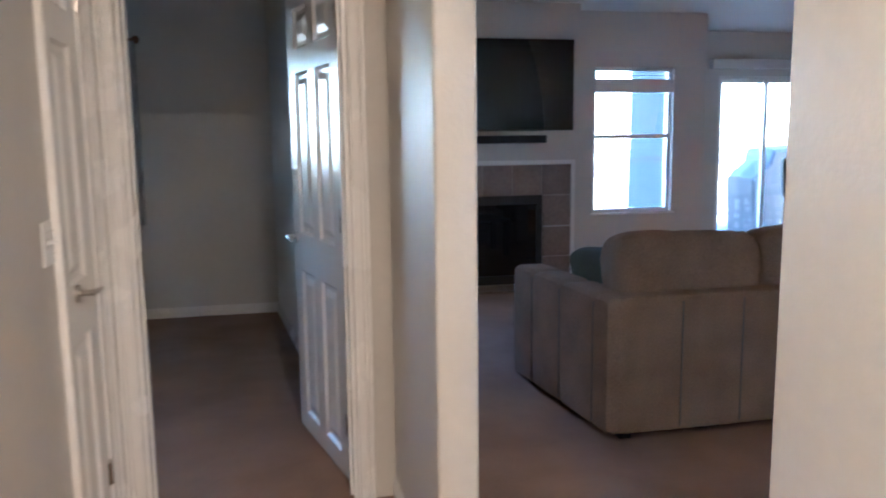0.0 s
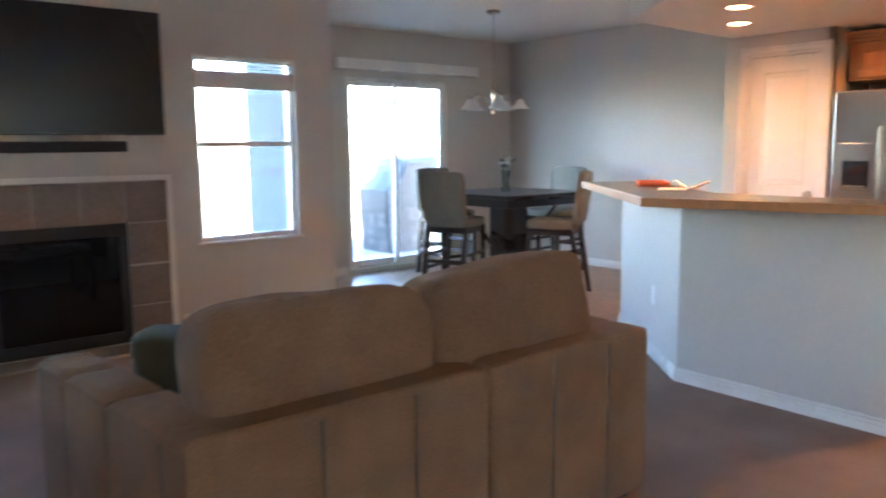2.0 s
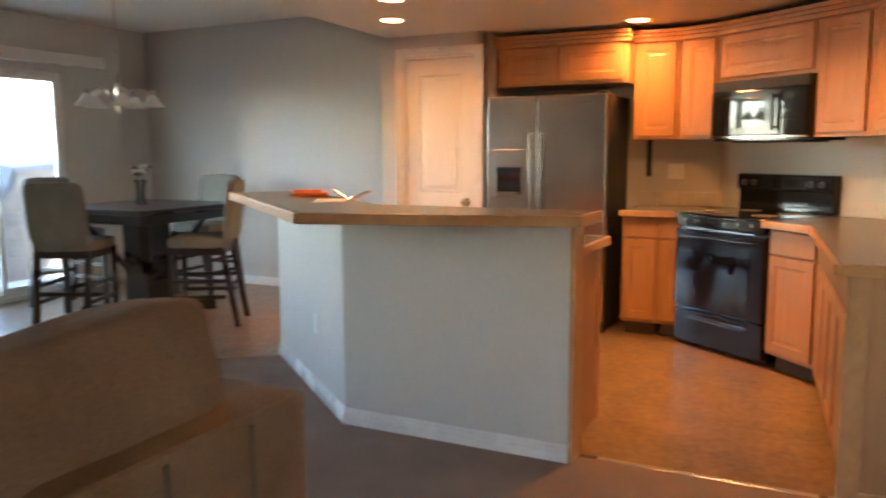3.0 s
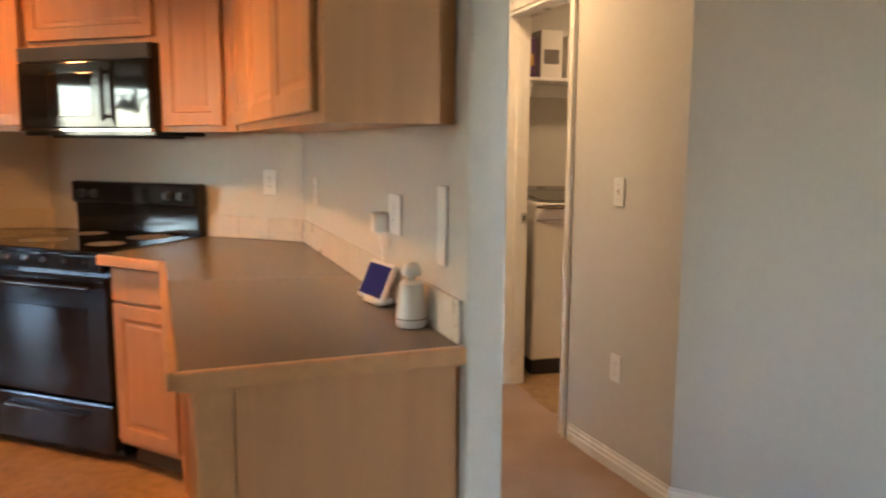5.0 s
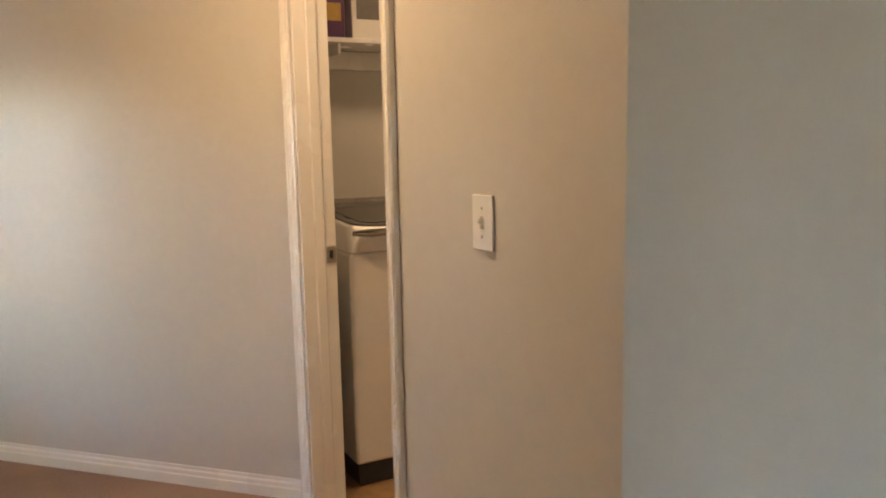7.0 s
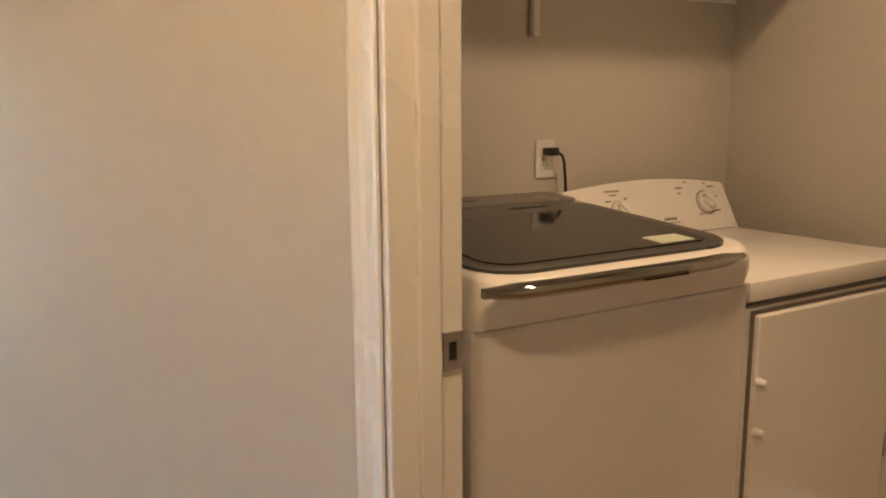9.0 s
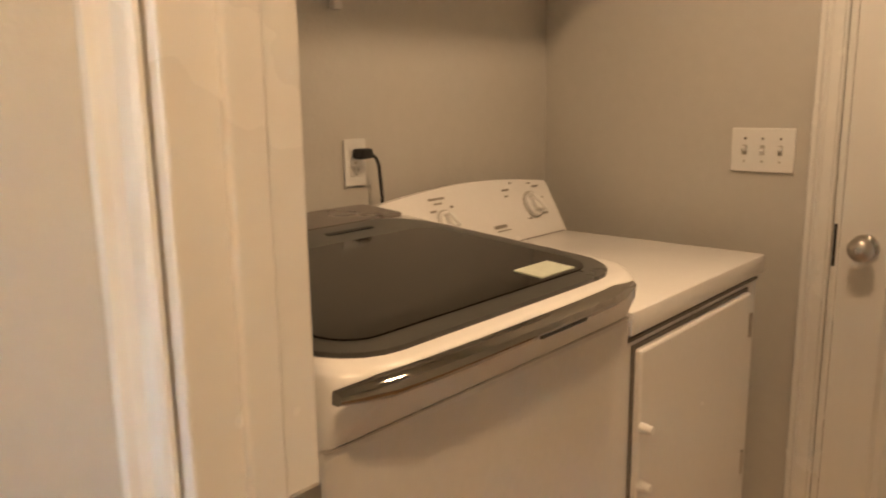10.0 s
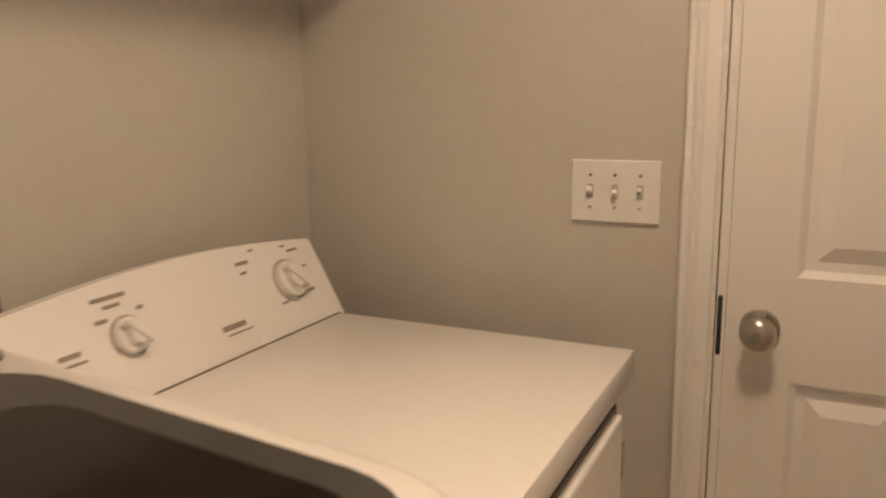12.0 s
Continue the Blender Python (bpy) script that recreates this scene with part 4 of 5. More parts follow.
# ---- kitchen ----
def cab_front(parent, w, h, name="door", pull=None):
    """A shaker-like cabinet front: x 0..w, z 0..h, front face at y = 0, thickness behind."""
    f = min(.055, h * .28)
    bm = B()
    lv = []
    for ins, dep in ((0.0, 0.018), (0.0, .003), (.004, 0.0), (f, 0.0), (f + .004, .006), (f + .02, .008), (f + .032, .005)):
        lv.append([bm.verts.new(c) for c in ((ins, dep, ins), (w - ins, dep, ins), (w - ins, dep, h - ins), (ins, dep, h - ins))])
    for a, b in zip(lv, lv[1:]):
        for i in range(4):
            j = (i + 1) % 4
            bm.faces.new((a[i], a[j], b[j], b[i]))
    bm.faces.new(lv[-1])
    bm.faces.new(list(reversed(lv[0])))
    bmesh.ops.recalc_face_normals(bm, faces=bm.faces)
    return part(name, bm, M_OAK, parent)


def drawer_front(parent, w, h, name="drawer_front"):
    return part(name, one(0, w, 0, .018, 0, h, bev=.004), M_OAK, parent)


def base_cabinet(m, w, d, fronts, label="honey-stained maple base cabinet with panelled fronts", end=False):
    """fronts: (x, width) columns of a drawer over a door. Front at y = 0, body behind towards +y."""
    c = thing("base_cabinet", label, "cabinet", m)
    part("body", one(0, w, .02, d, .10, .861), M_OAK, c)
    part("toe_kick", one(.02, w - .02, .08, d, .004, .10), M_KICKSHADE, c)
    for x, fw in fronts:
        f = drawer_front(c, fw, .135)
        f.location = (x, 0, .715)
        f = cab_front(c, fw, .575)
        f.location = (x, 0, .125)
    return c


def wall_cabinet(m, w, d, z0, z1, doors, label="honey-stained maple wall cabinet with panelled doors"):
    c = thing("wall_cabinet", label, "cabinet", m)
    part("body", one(0, w, .02, d, z0, z1), M_OAK, c)
    for x, fw in doors:
        f = cab_front(c, fw, z1 - z0 - .05)
        f.location = (x, 0, z0 + .025)
    return c


def from_to(p, q):
    """A pose whose x axis runs from p to q on the floor; y points to the left of that way."""
    a = math.degrees(math.atan2(q[1] - p[1], q[0] - p[0]))
    return pose(p[0], p[1], 0, 0, 0, a)


RANGE = from_to(R0, R1)
EASTX, SOUTHY = 8.09, 0.935
# base cabinets: east, filler beside the range, corner piece, south run
base_cabinet(from_to((7.50, 2.885), (7.50, 2.63)), .255, .585, [(.015, .225)])
pE, pR = Vector((7.50, 2.63)), R0 - du * .01 + back * .05
base_cabinet(from_to(pE, pR), (pR - pE).length, .30, [(.012, (pR - pE).length - .024)], "narrow honey maple cabinet beside the stove")
SF = 1.515
pA = R1 + du * .012 - back * .015
pB = Vector(sp_(6.745, SF))
base_cabinet(from_to(pA, pB), (pB - pA).length, .30, [(.012, (pB - pA).length - .03)], "narrow honey maple cabinet beside the stove")
xs0 = 6.72
base_cabinet(SOUTH @ from_to((xs0, SF), (5.285, SF)), xs0 - 5.285, .635, [(.03 + i * (xs0 - 5.33) / 4, (xs0 - 5.33) / 4 - .012) for i in range(4)], "long honey maple base cabinet with drawers and doors")
ep = thing("cabinet_end_panel", "flat maple veneer end panel of the base cabinets", "panel")
part("veneer_sheet", one(5.272, 5.284, .945, SF - .076, .0, .861, bev=.002, m=SOUTH), M_VENEER, ep)
part("corner_stile", one(5.266, 5.284, SF - .075, SF + .0, .0, .861, bev=.003, m=SOUTH), M_OAKH, ep, "honey maple corner stile")
part("shoe_strip", one(5.262, 5.272, .945, SF - .076, .002, .035, bev=.003, m=SOUTH), M_OAKH, ep, "maple shoe moulding")

# worktops
def worktop(name, pts, z0, z1, label, front):
    t = thing(name, label, "worktop")
    bm = B()
    prism(bm, pts, z0 + .008, z1)
    part("laminate_top", bm, M_COUNTER, t, "grey stone-look laminate")
    for a, b in front:
        a, b = Vector(a), Vector(b)
        ln = (b - a).length
        bm = one(-.006, ln + .006, -.022, .0, z0, z1 + .001, bev=.004)
        bmesh.ops.transform(bm, matrix=from_to(a, b), verts=bm.verts)
        part("wood_edge", bm, M_OAKH, t, "honey maple edge strip")
    return t


c1 = R0 + du * -.004
e1 = (7.47, 2.61)
worktop("worktop", [(7.46, 2.885), e1, tuple(c1), tuple(c1 + back * .635), (8.085, 2.285), (8.085, 2.885)], .862, .902, "grey laminate worktop with maple edge beside the fridge", [((7.46, 2.885), e1), (e1, tuple(c1))])
c2 = R1 + du * .004 - back * .04
c3 = sp_(6.765, 1.545)
c2b = c2 + back * .675
worktop("worktop", [tuple(c2), c3, sp_(5.26, 1.545), sp_(5.26, .94), tuple(R1 + back * .635 + du * .535), tuple(c2b)], .862, .902, "grey laminate worktop with maple edge on the south run", [(tuple(c2), c3), (c3, sp_(5.26, 1.545)), (sp_(5.26, 1.545), sp_(5.26, .94))])


def splash(p, q, n):
    """A row of beige tiles as backsplash on the worktop from p to q."""
    p, q = Vector(p), Vector(q)
    t = thing("backsplash", "row of beige ceramic backsplash tiles with pale trim", "backsplash", from_to(p, q))
    ln = (q - p).length
    w = ln / n
    for i in range(n):
        part("tile", one(i * w + .0015, (i + 1) * w - .0015, .002, .011, .903, 1.005, bev=.0015), M_SPLASH, t)
    part("grout_bed", one(0, ln, .001, .006, .9025, 1.003), M_TGROUT, t)


k0 = R1 + back * .638
splash(sp_(5.262, .935), tuple(k0 + du * .538), 13)
splash(tuple(k0 + du * .53), tuple(k0 + du * .01), 3)
splash(tuple(R0 + back * .638), tuple(R0 + back * .638 - du * .10), 1)
splash((8.09, 2.19), (8.09, 2.885), 5)

# wall cabinets
TOPZ = 2.10
wall_cabinet(from_to((7.77, 2.885), (7.77, 2.56)), .325, .315, 1.395, TOPZ, [(.03, .27)])
uA, uB = Vector((7.77, 2.56)), R0 + back * .30 + du * .02
wall_cabinet(from_to(uA, uB), (uB - uA).length, .2, 1.395, TOPZ, [(.03, (uB - uA).length - .05)])
wall_cabinet(from_to(uB, uB + du * .76), .76, .325, 1.775, TOPZ, [(.02, .72)], "short honey maple cabinet over the microwave")
uC = uB + du * .76
SU = 1.255
su0, su1 = Vector(sp_(5.31, SU)), Vector(sp_(7.5, SU))
sd_ = (su1 - su0).normalized()
uD = uC + du * ((su0 - uC).cross(sd_) / du.cross(sd_))
wall_cabinet(from_to(uC, uD), (uD - uC).length, .3, 1.395, TOPZ, [(.02, min(.31, (uD - uC).length - .04))])
uE, ul = uD, (uD - su0).length
wall_cabinet(from_to(uE, su0), ul, .315, 1.395, TOPZ, [(.05 + i * (ul - .07) / 3, (ul - .07) / 3 - .03) for i in range(3)], "long honey maple wall cabinet with three doors")
wall_cabinet(from_to((7.62, 3.90), (7.62, 2.89)), 1.01, .46, 1.80, TOPZ, [(.03, .46), (.51, .46)], "honey maple cabinet above the refrigerator")
cr = thing("crown_moulding", "maple crown moulding on top of the wall cabinets", "moulding")
for a, b in (((7.62, 3.90), (7.62, 2.885)), ((7.77, 2.885), uA), (uA, uB), (uB, uD), (uD, su0)):
    a, b = Vector(a), Vector(b)
    ln = (b - a).length
    bm = B()
    m = from_to(a, b)
    for d0, d1, z0, z1 in ((-.012, .03, 2.085, 2.115), (-.028, .03, 2.115, 2.14), (-.045, .03, 2.14, 2.165)):
        box(bm, -.012, ln + .012, d0, d1, z0, z1, .003, m)
    part("crown", bm, M_OAKH, cr)

# refrigerator
fr = thing("refrigerator", "stainless side-by-side refrigerator with water dispenser", "refrigerator", from_to((7.40, 3.885), (7.40, 2.975)))
part("body", one(.0, .905, .06, .66, .05, 1.712, bev=.006), M_BLACKM, fr, "dark grey cabinet sides")
d1 = part("freezer_door", one(.002, .385, .0, .058, .09, 1.715, bev=.012), M_STEEL, fr)
d2 = part("fridge_door", one(.392, .903, .0, .058, .09, 1.715, bev=.012), M_STEEL, fr)
part("kick_grille", one(.01, .895, .05, .08, .006, .085, bev=.003), M_BLACKM, fr)
for par, x in ((d1, .355), (d2, .425)):
    bm = B()
    tube(bm, (x, -.045, .72), (x, -.045, 1.45), .013)
    tube(bm, (x, -.045, .76), (x, .002, .76), .011)
    tube(bm, (x, -.045, 1.41), (x, .002, 1.41), .011)
    part("handle", bm, M_STEEL, par, "tubular steel handle", True)
dp = part("dispenser", one(.06, .30, -.006, .01, .98, 1.33, bev=.004), M_STEEL, d1)
part("recess", one(.085, .275, -.0085, -.005, 1.0, 1.20, bev=.001), M_BLACK, dp, "black dispenser recess")
part("tray", one(.10, .26, -.02, -.008, 1.0, 1.02, bev=.003), M_STEEL, dp)
part("hinge_cap", one(.83, .9, .02, .09, 1.713, 1.733, bev=.004), M_BLACKM, fr)
part("badge", one(.70, .80, -.002, .001, 1.65, 1.665), M_CHROME, d2)

# stove
rg = thing("stove", "glossy black freestanding electric range", "stove", RANGE)
part("body", one(.0, .755, .03, .63, .02, .89), M_BLACK, rg)
od = part("oven_door", one(.008, .747, -.012, .03, .27, .80, bev=.008), M_BLACK, rg)
part("oven_window", one(.12, .635, -.0145, -.011, .40, .66, bev=.002), M_GLASSB, od)
bm = B()
tube(bm, (.06, -.05, .755), (.695, -.05, .755), .011)
tube(bm, (.09, -.05, .755), (.09, -.01, .755), .009)
tube(bm, (.665, -.05, .755), (.665, -.01, .755), .009)
part("handle", bm, M_BLACK, od, "black bar handle", True)
dr = part("storage_drawer", one(.008, .747, -.008, .03, .045, .255, bev=.008), M_BLACK, rg)
bm = B()
tube(bm, (.16, -.03, .20), (.6, -.03, .20), .009)
box(bm, .16, .6, -.03, -.006, .205, .215)
part("pull", bm, M_BLACK, dr, "", True)
ck = part("cooktop", one(-.004, .759, -.03, .632, .89, .908, bev=.005), M_GLASSB, rg, "black glass ceramic cooktop")
for x, y, r in ((.2, .19, .10), (.56, .19, .08), (.2, .46, .075), (.56, .46, .10)):
    bm = B()
    lathe(bm, [(r - .003, .9084), (r, .9086), (r + .001, .9082)], (x, y, 0), 32)
    part("burner_ring", bm, M_INK_GAP, ck)
bm = B()
box(bm, .02, .735, -.02, .0, .82, .888, .006)
part("vent_trim", bm, M_BLACK, rg)
for i in range(6):
    bm = B()
    tube(bm, (.10 + i * .11, -.022, .862), (.10 + i * .11, -.03, .862), .016, .013, 14)
    part("trim_button", bm, M_CHROME, rg)
bg = B()
box(bg, .0, .755, .57, .63, .908, 1.06, .008)
part("backguard_base", bg, M_BLACK, rg)
bg = B()
box(bg, -.006, .761, .552, .632, 1.045, 1.155, .012)
cp = part("control_panel", bg, M_BLACK, rg)
for x in (.07, .15, .60, .68):
    bm = B()
    tube(bm, (x, .552, 1.095), (x, .527, 1.097), .021, .018, 18)
    part("control_knob", bm, M_BLACKM, cp)
part("clock_display", one(.27, .49, .549, .553, 1.075, 1.125, bev=.001), M_GLASSB, cp)

# microwave
mw = thing("microwave", "black over-range microwave with a window and silver trim", "microwave", from_to(uB, uB + du * .755))
part("body", one(.0, .755, -.02, .32, 1.375, 1.772, bev=.005), M_BLACK, mw)
md = part("door", one(.004, .56, -.045, -.018, 1.41, 1.70, bev=.006), M_BLACK, mw)
part("window", one(.06, .44, -.0475, -.044, 1.46, 1.65, bev=.002), M_GLASSB, md)
bm = B()
tube(bm, (.525, -.075, 1.44), (.525, -.075, 1.67), .010)
tube(bm, (.525, -.075, 1.46), (.525, -.04, 1.46), .008)
tube(bm, (.525, -.075, 1.65), (.525, -.04, 1.65), .008)
part("handle", bm, M_BLACK, md, "", True)
pnl = part("control_panel", one(.565, .751, -.045, -.018, 1.41, 1.70, bev=.005), M_GLASSB, mw)
part("display", one(.59, .73, -.0475, -.044, 1.63, 1.68), M_BLACK, pnl)
part("top_vent", one(.004, .751, -.04, -.018, 1.705, 1.768, bev=.003), M_BLACKM, mw)
part("trim_strip", one(.004, .751, -.047, -.02, 1.395, 1.408, bev=.002), M_CHROME, mw, "silver strip")
part("underside_vent", one(.1, .65, .05, .3, 1.366, 1.376), M_BLACKM, mw)

# breakfast island: pony wall, cabinets, raised bar and lower worktop
bm = B()
prism(bm, [(5.10, 2.53), (5.10, 3.65), (6.02, 4.76), (6.12, 4.67), (5.22, 3.605), (5.22, 2.53)], 0.0, 1.018)
structure("wall_island", bm, M_WALL, "beige pony wall of the breakfast bar", "wall")
baseboard((5.10, 3.652), (5.10, 2.53), -1)
baseboard((6.02, 4.762), (5.10, 3.652), -1)
bm = B()
box(bm, 5.092, 5.232, 2.512, 2.531, .0, 1.018, .003)
tagged(put("island_end_trim", bm, M_OAKH), "maple end board of the breakfast bar", "trim")
base_cabinet(from_to((5.76, 2.60), (5.76, 3.75)), 1.15, .52, [(.03, .35), (.40, .35), (.77, .35)], "honey maple island base cabinet")
ie = thing("cabinet_end_panel", "flat maple end panel of the island", "panel")
part("veneer_sheet", one(5.235, 5.69, 2.578, 2.597, .0, .861, bev=.003), M_VENEER, ie)
part("corner_stile", one(5.692, 5.757, 2.572, 2.597, .0, .861, bev=.003), M_OAKH, ie, "honey maple corner stile")
worktop("worktop", [(5.235, 2.56), (5.79, 2.56), (5.79, 3.75), (6.35, 4.45), (6.13, 4.65), (5.235, 3.60)], .862, .902, "lower grey worktop on the island's kitchen side", [((5.235, 2.56), (5.79, 2.56)), ((5.79, 2.56), (5.79, 3.75))])
worktop("bar_top", [(5.02, 2.48), (5.30, 2.48), (5.30, 3.57), (6.25, 4.72), (5.88, 5.0), (4.70, 3.60)], 1.02, 1.065, "raised grey laminate breakfast bar top with maple edge",
        [((4.70, 3.60), (5.02, 2.48)), ((5.88, 5.0), (4.70, 3.60)), ((5.02, 2.48), (5.30, 2.48))])
ot = thing("orange_tray", "flat orange plastic tray on the breakfast bar", "tray", pose(5.78, 4.33, 1.066, 0, 0, 40))
bm = B()
box(bm, -.14, .14, -.09, .09, 0, .012, .004)
part("base", bm, M_ORANGE, ot)
bm = B()
for b in ((-.15, .15, -.1, -.088), (-.15, .15, .088, .1), (-.15, -.138, -.088, .088), (.138, .15, -.088, .088)):
    box(bm, b[0], b[1], b[2], b[3], .004, .026, .003)
part("rim", bm, M_ORANGE, ot)
pa = thing("folded_paper", "white papers lying on the breakfast bar", "paper", pose(5.42, 3.93, 1.066, 0, 0, 30))
part("sheet", one(-.12, .12, -.08, .08, 0, .004), M_PAPER, pa)
fa = thing("kitchen_faucet", "low chrome kitchen faucet behind the bar", "faucet", pose(5.75, 4.05, .903))
bm = B()
tube(bm, (0, 0, 0), (0, 0, .14), .018)
tube(bm, (0, 0, .14), (.16, -.06, .19), .011)
tube(bm, (0, 0, .16), (-.02, .08, .20), .009)
part("spout", bm, M_CHROME, fa, "", True)

# things on the south worktop
def plate(name, m, w, h, label, category="switch"):
    """A wall plate facing local -y, centred on its pose."""
    t = thing(name, label, category, m)
    part("cover_plate", one(-w / 2, w / 2, -.006, .0, -h / 2, h / 2, bev=.003), M_WHITEP, t)
    return t


def toggles(t, xs, up=True):
    for i, x in enumerate(xs):
        part("toggle_slot", one(x - .006, x + .006, -.0068, -.0055, -.013, .013), M_SLOT, t)
        bm = B()
        s = 1 if (i % 2) else -1
        vs = box(bm, x - .004, x + .004, -.018, -.004, -.005, .005, .001)
        bmesh.ops.rotate(bm, cent=(x, -.004, 0), matrix=Matrix.Rotation(radians(25 * s), 3, "X"), verts=bm.verts)
        part("toggle", bm, M_WHITEP, t)
        for z in (-.03, .03):
            bm = B()
            tube(bm, (x, -.0055, z), (x, -.0072, z), .0032, seg=10)
            part("screw", bm, M_NICKEL, t)


def duplex(t):
    for z in (-.02, .02):
        bm = one(-.017, .017, -.0075, -.005, z - .0145, z + .0145, bev=.003)
        r = part("receptacle", bm, M_WHITEP, t)
        for x in (-.006, .006):
            part("slot", one(x - .001, x + .001, -.0079, -.0074, z - .002, z + .007), M_INK_GAP, r)
        bm = B()
        tube(bm, (0, -.0074, z - .008), (0, -.0079, z - .008), .0022, seg=8)
        part("ground_hole", bm, M_INK_GAP, r)
    bm = B()
    tube(bm, (0, -.0055, 0), (0, -.0072, 0), .003, seg=10)
    part("screw", bm, M_NICKEL, t)


SW = lambda x, z: SOUTH @ pose(x, .936, z, 0, 0, 180)
duplex(plate("power_outlet", SW(5.77, 1.155), .115, .115, "white double-width outlet plate above the worktop", "outlet"))
ch_ = thing("phone_charger", "white plug-in charger in the outlet above the worktop", "charger", SW(5.84, 1.125))
part("body", one(-.025, .025, -.05, -.0082, -.03, .03, bev=.006), M_WHITEP, ch_)
plate("wall_remote", SW(5.39, 1.16), .058, .19, "tall white wall plate near the end of the wall", "wall plate")
duplex(plate("power_outlet", SW(6.9, 1.15), .07, .115, "white outlet plate above the worktop", "outlet"))
rw_pose = Matrix.Translation((*(k0 + du * .36 - back * .002), 1.17)) @ pose(0, 0, 0, 0, 0, math.degrees(math.atan2(-du.y, -du.x)) + 180)
duplex(plate("power_outlet", rw_pose, .07, .115, "white outlet plate beside the stove", "outlet"))
toggles(plate("light_switch", pose(8.089, 2.62, 1.16, 0, 0, -90), .115, .115, "white double switch plate near the refrigerator"), (-.025, .025))
sd = thing("smart_display", "white tablet display with a dark blue screen on the worktop", "display", pose(5.755, 1.052, .903, 0, 0, 194))
part("foot", one(-.05, .05, -.005, .05, 0, .022, bev=.008), M_WHITEP, sd)
tilt = Matrix.Translation((0, 0, .012)) @ Matrix.Rotation(radians(-24), 4, "X")
part("frame", one(-.078, .078, -.008, .008, 0, .112, bev=.006, m=tilt), M_WHITEP, sd)
part("screen", one(-.068, .068, -.0098, -.0075, .01, .102, m=tilt), M_SCREENB, sd, "dark blue lit screen")
part("prop", one(-.03, .03, .0, .05, .02, .035, bev=.004), M_WHITEP, sd)
hf = thing("soap_bottle", "white rounded bottle with an arched cap on the worktop", "bottle", pose(5.468, 1.005, .9025))
bm = B()
lathe(bm, [(.034, 0), (.0375, .003), (.039, .015), (.0385, .022), (.038, .024), (.037, .04), (.033, .085), (.029, .108), (.023, .113), (.012, .114)], seg=32)
part("body", bm, M_WHITEP, hf, smooth=True)
bm = B()
lathe(bm, [(.0391, .0205), (.0395, .022), (.0391, .0235)], seg=32)
part("seam", bm, M_MARK, hf)
bm = B()
lathe(bm, [(.009, .113), (.009, .128), (.023, .1285), (.025, .132), (.023, .146), (.016, .156), (.007, .160), (.0, .1605)], seg=28)
part("cap", bm, M_WHITEP, hf, smooth=True)
cdv = bpy.data.curves.new("charger_cable", "CURVE")
cdv.dimensions, cdv.bevel_depth = "3D", .002
sp = cdv.splines.new("BEZIER")
sp.bezier_points.add(2)
for bp_, co in zip(sp.bezier_points, ((5.84, 1.01, 1.10), (5.83, 1.0, 1.0), (5.76, 1.03, .925))):
    bp_.co = co
    bp_.handle_left_type = bp_.handle_right_type = "AUTO"
cdv.materials.append(M_WHITEP)
tagged(new("charger_cable", cdv), "thin white charging cable hanging to the display", "cable")
# knife rack strip beside the fridge
bm = B()
box(bm, 8.07, 8.088, 2.80, 2.84, 1.12, 1.40, .004)
tagged(put("hanging_utensil", bm, M_BLACKM), "black utensil hanging on the wall beside the refrigerator", "utensil")

# recessed ceiling lights
for i, (cx, cy) in enumerate(CANS):
    t = thing("recessed_light", "lit round recessed ceiling light in the soffit", "ceiling light", pose(cx, cy, 2.1995), group="recessed kitchen lights")
    bm = B()
    lathe(bm, [(.095, -.004), (.09, -.009), (.07, -.006), (.07, .0)], seg=28)
    part("trim_ring", bm, M_TRIM, t, smooth=True)
    bm = B()
    lathe(bm, [(.068, -.004), (.0, -.004)], seg=24)
    part("lens", bm, M_BULB, t)
for x, y, z in ((1.0, -0.42, CEIL), (6.95, .38, CEIL), (7.50, -1.1, 2.44)):
    t = thing("ceiling_lamp", "small round warm ceiling lamp with a domed glass", "ceiling light", pose(x, y, z))
    bm = B()
    lathe(bm, [(.15, -.002), (.15, -.02), (.14, -.022)], seg=28)
    part("base", bm, M_NICKEL, t)
    bm = B()
    lathe(bm, [(.135, -.022), (.12, -.05), (.08, -.075), (.03, -.088), (.0, -.09)], seg=28)
    part("dome", bm, M_DOME, t, "frosted glass dome", True)

# hall switches and outlet
toggles(plate("light_switch", pose(6.42, -.0945, 1.165, 0, 0, 185.9), .07, .115, "white single toggle switch on the hall wall"), (0,))
duplex(plate("power_outlet", pose(6.40, -.0965, .44, 0, 0, 185.9), .07, .115, "white outlet plate low on the hall wall", "outlet"))
toggles(plate("light_switch", pose(.031, 1.995, 1.11, 0, 0, 90), .115, .115, "white double switch plate beside the closet door"), (-.025, .025))
duplex(plate("power_outlet", pose(5.42, 4.04, .40, 0, 0, -130), .07, .115, "white outlet on the angled face of the bar", "outlet"))


# ---- laundry ----
WX = 7.705
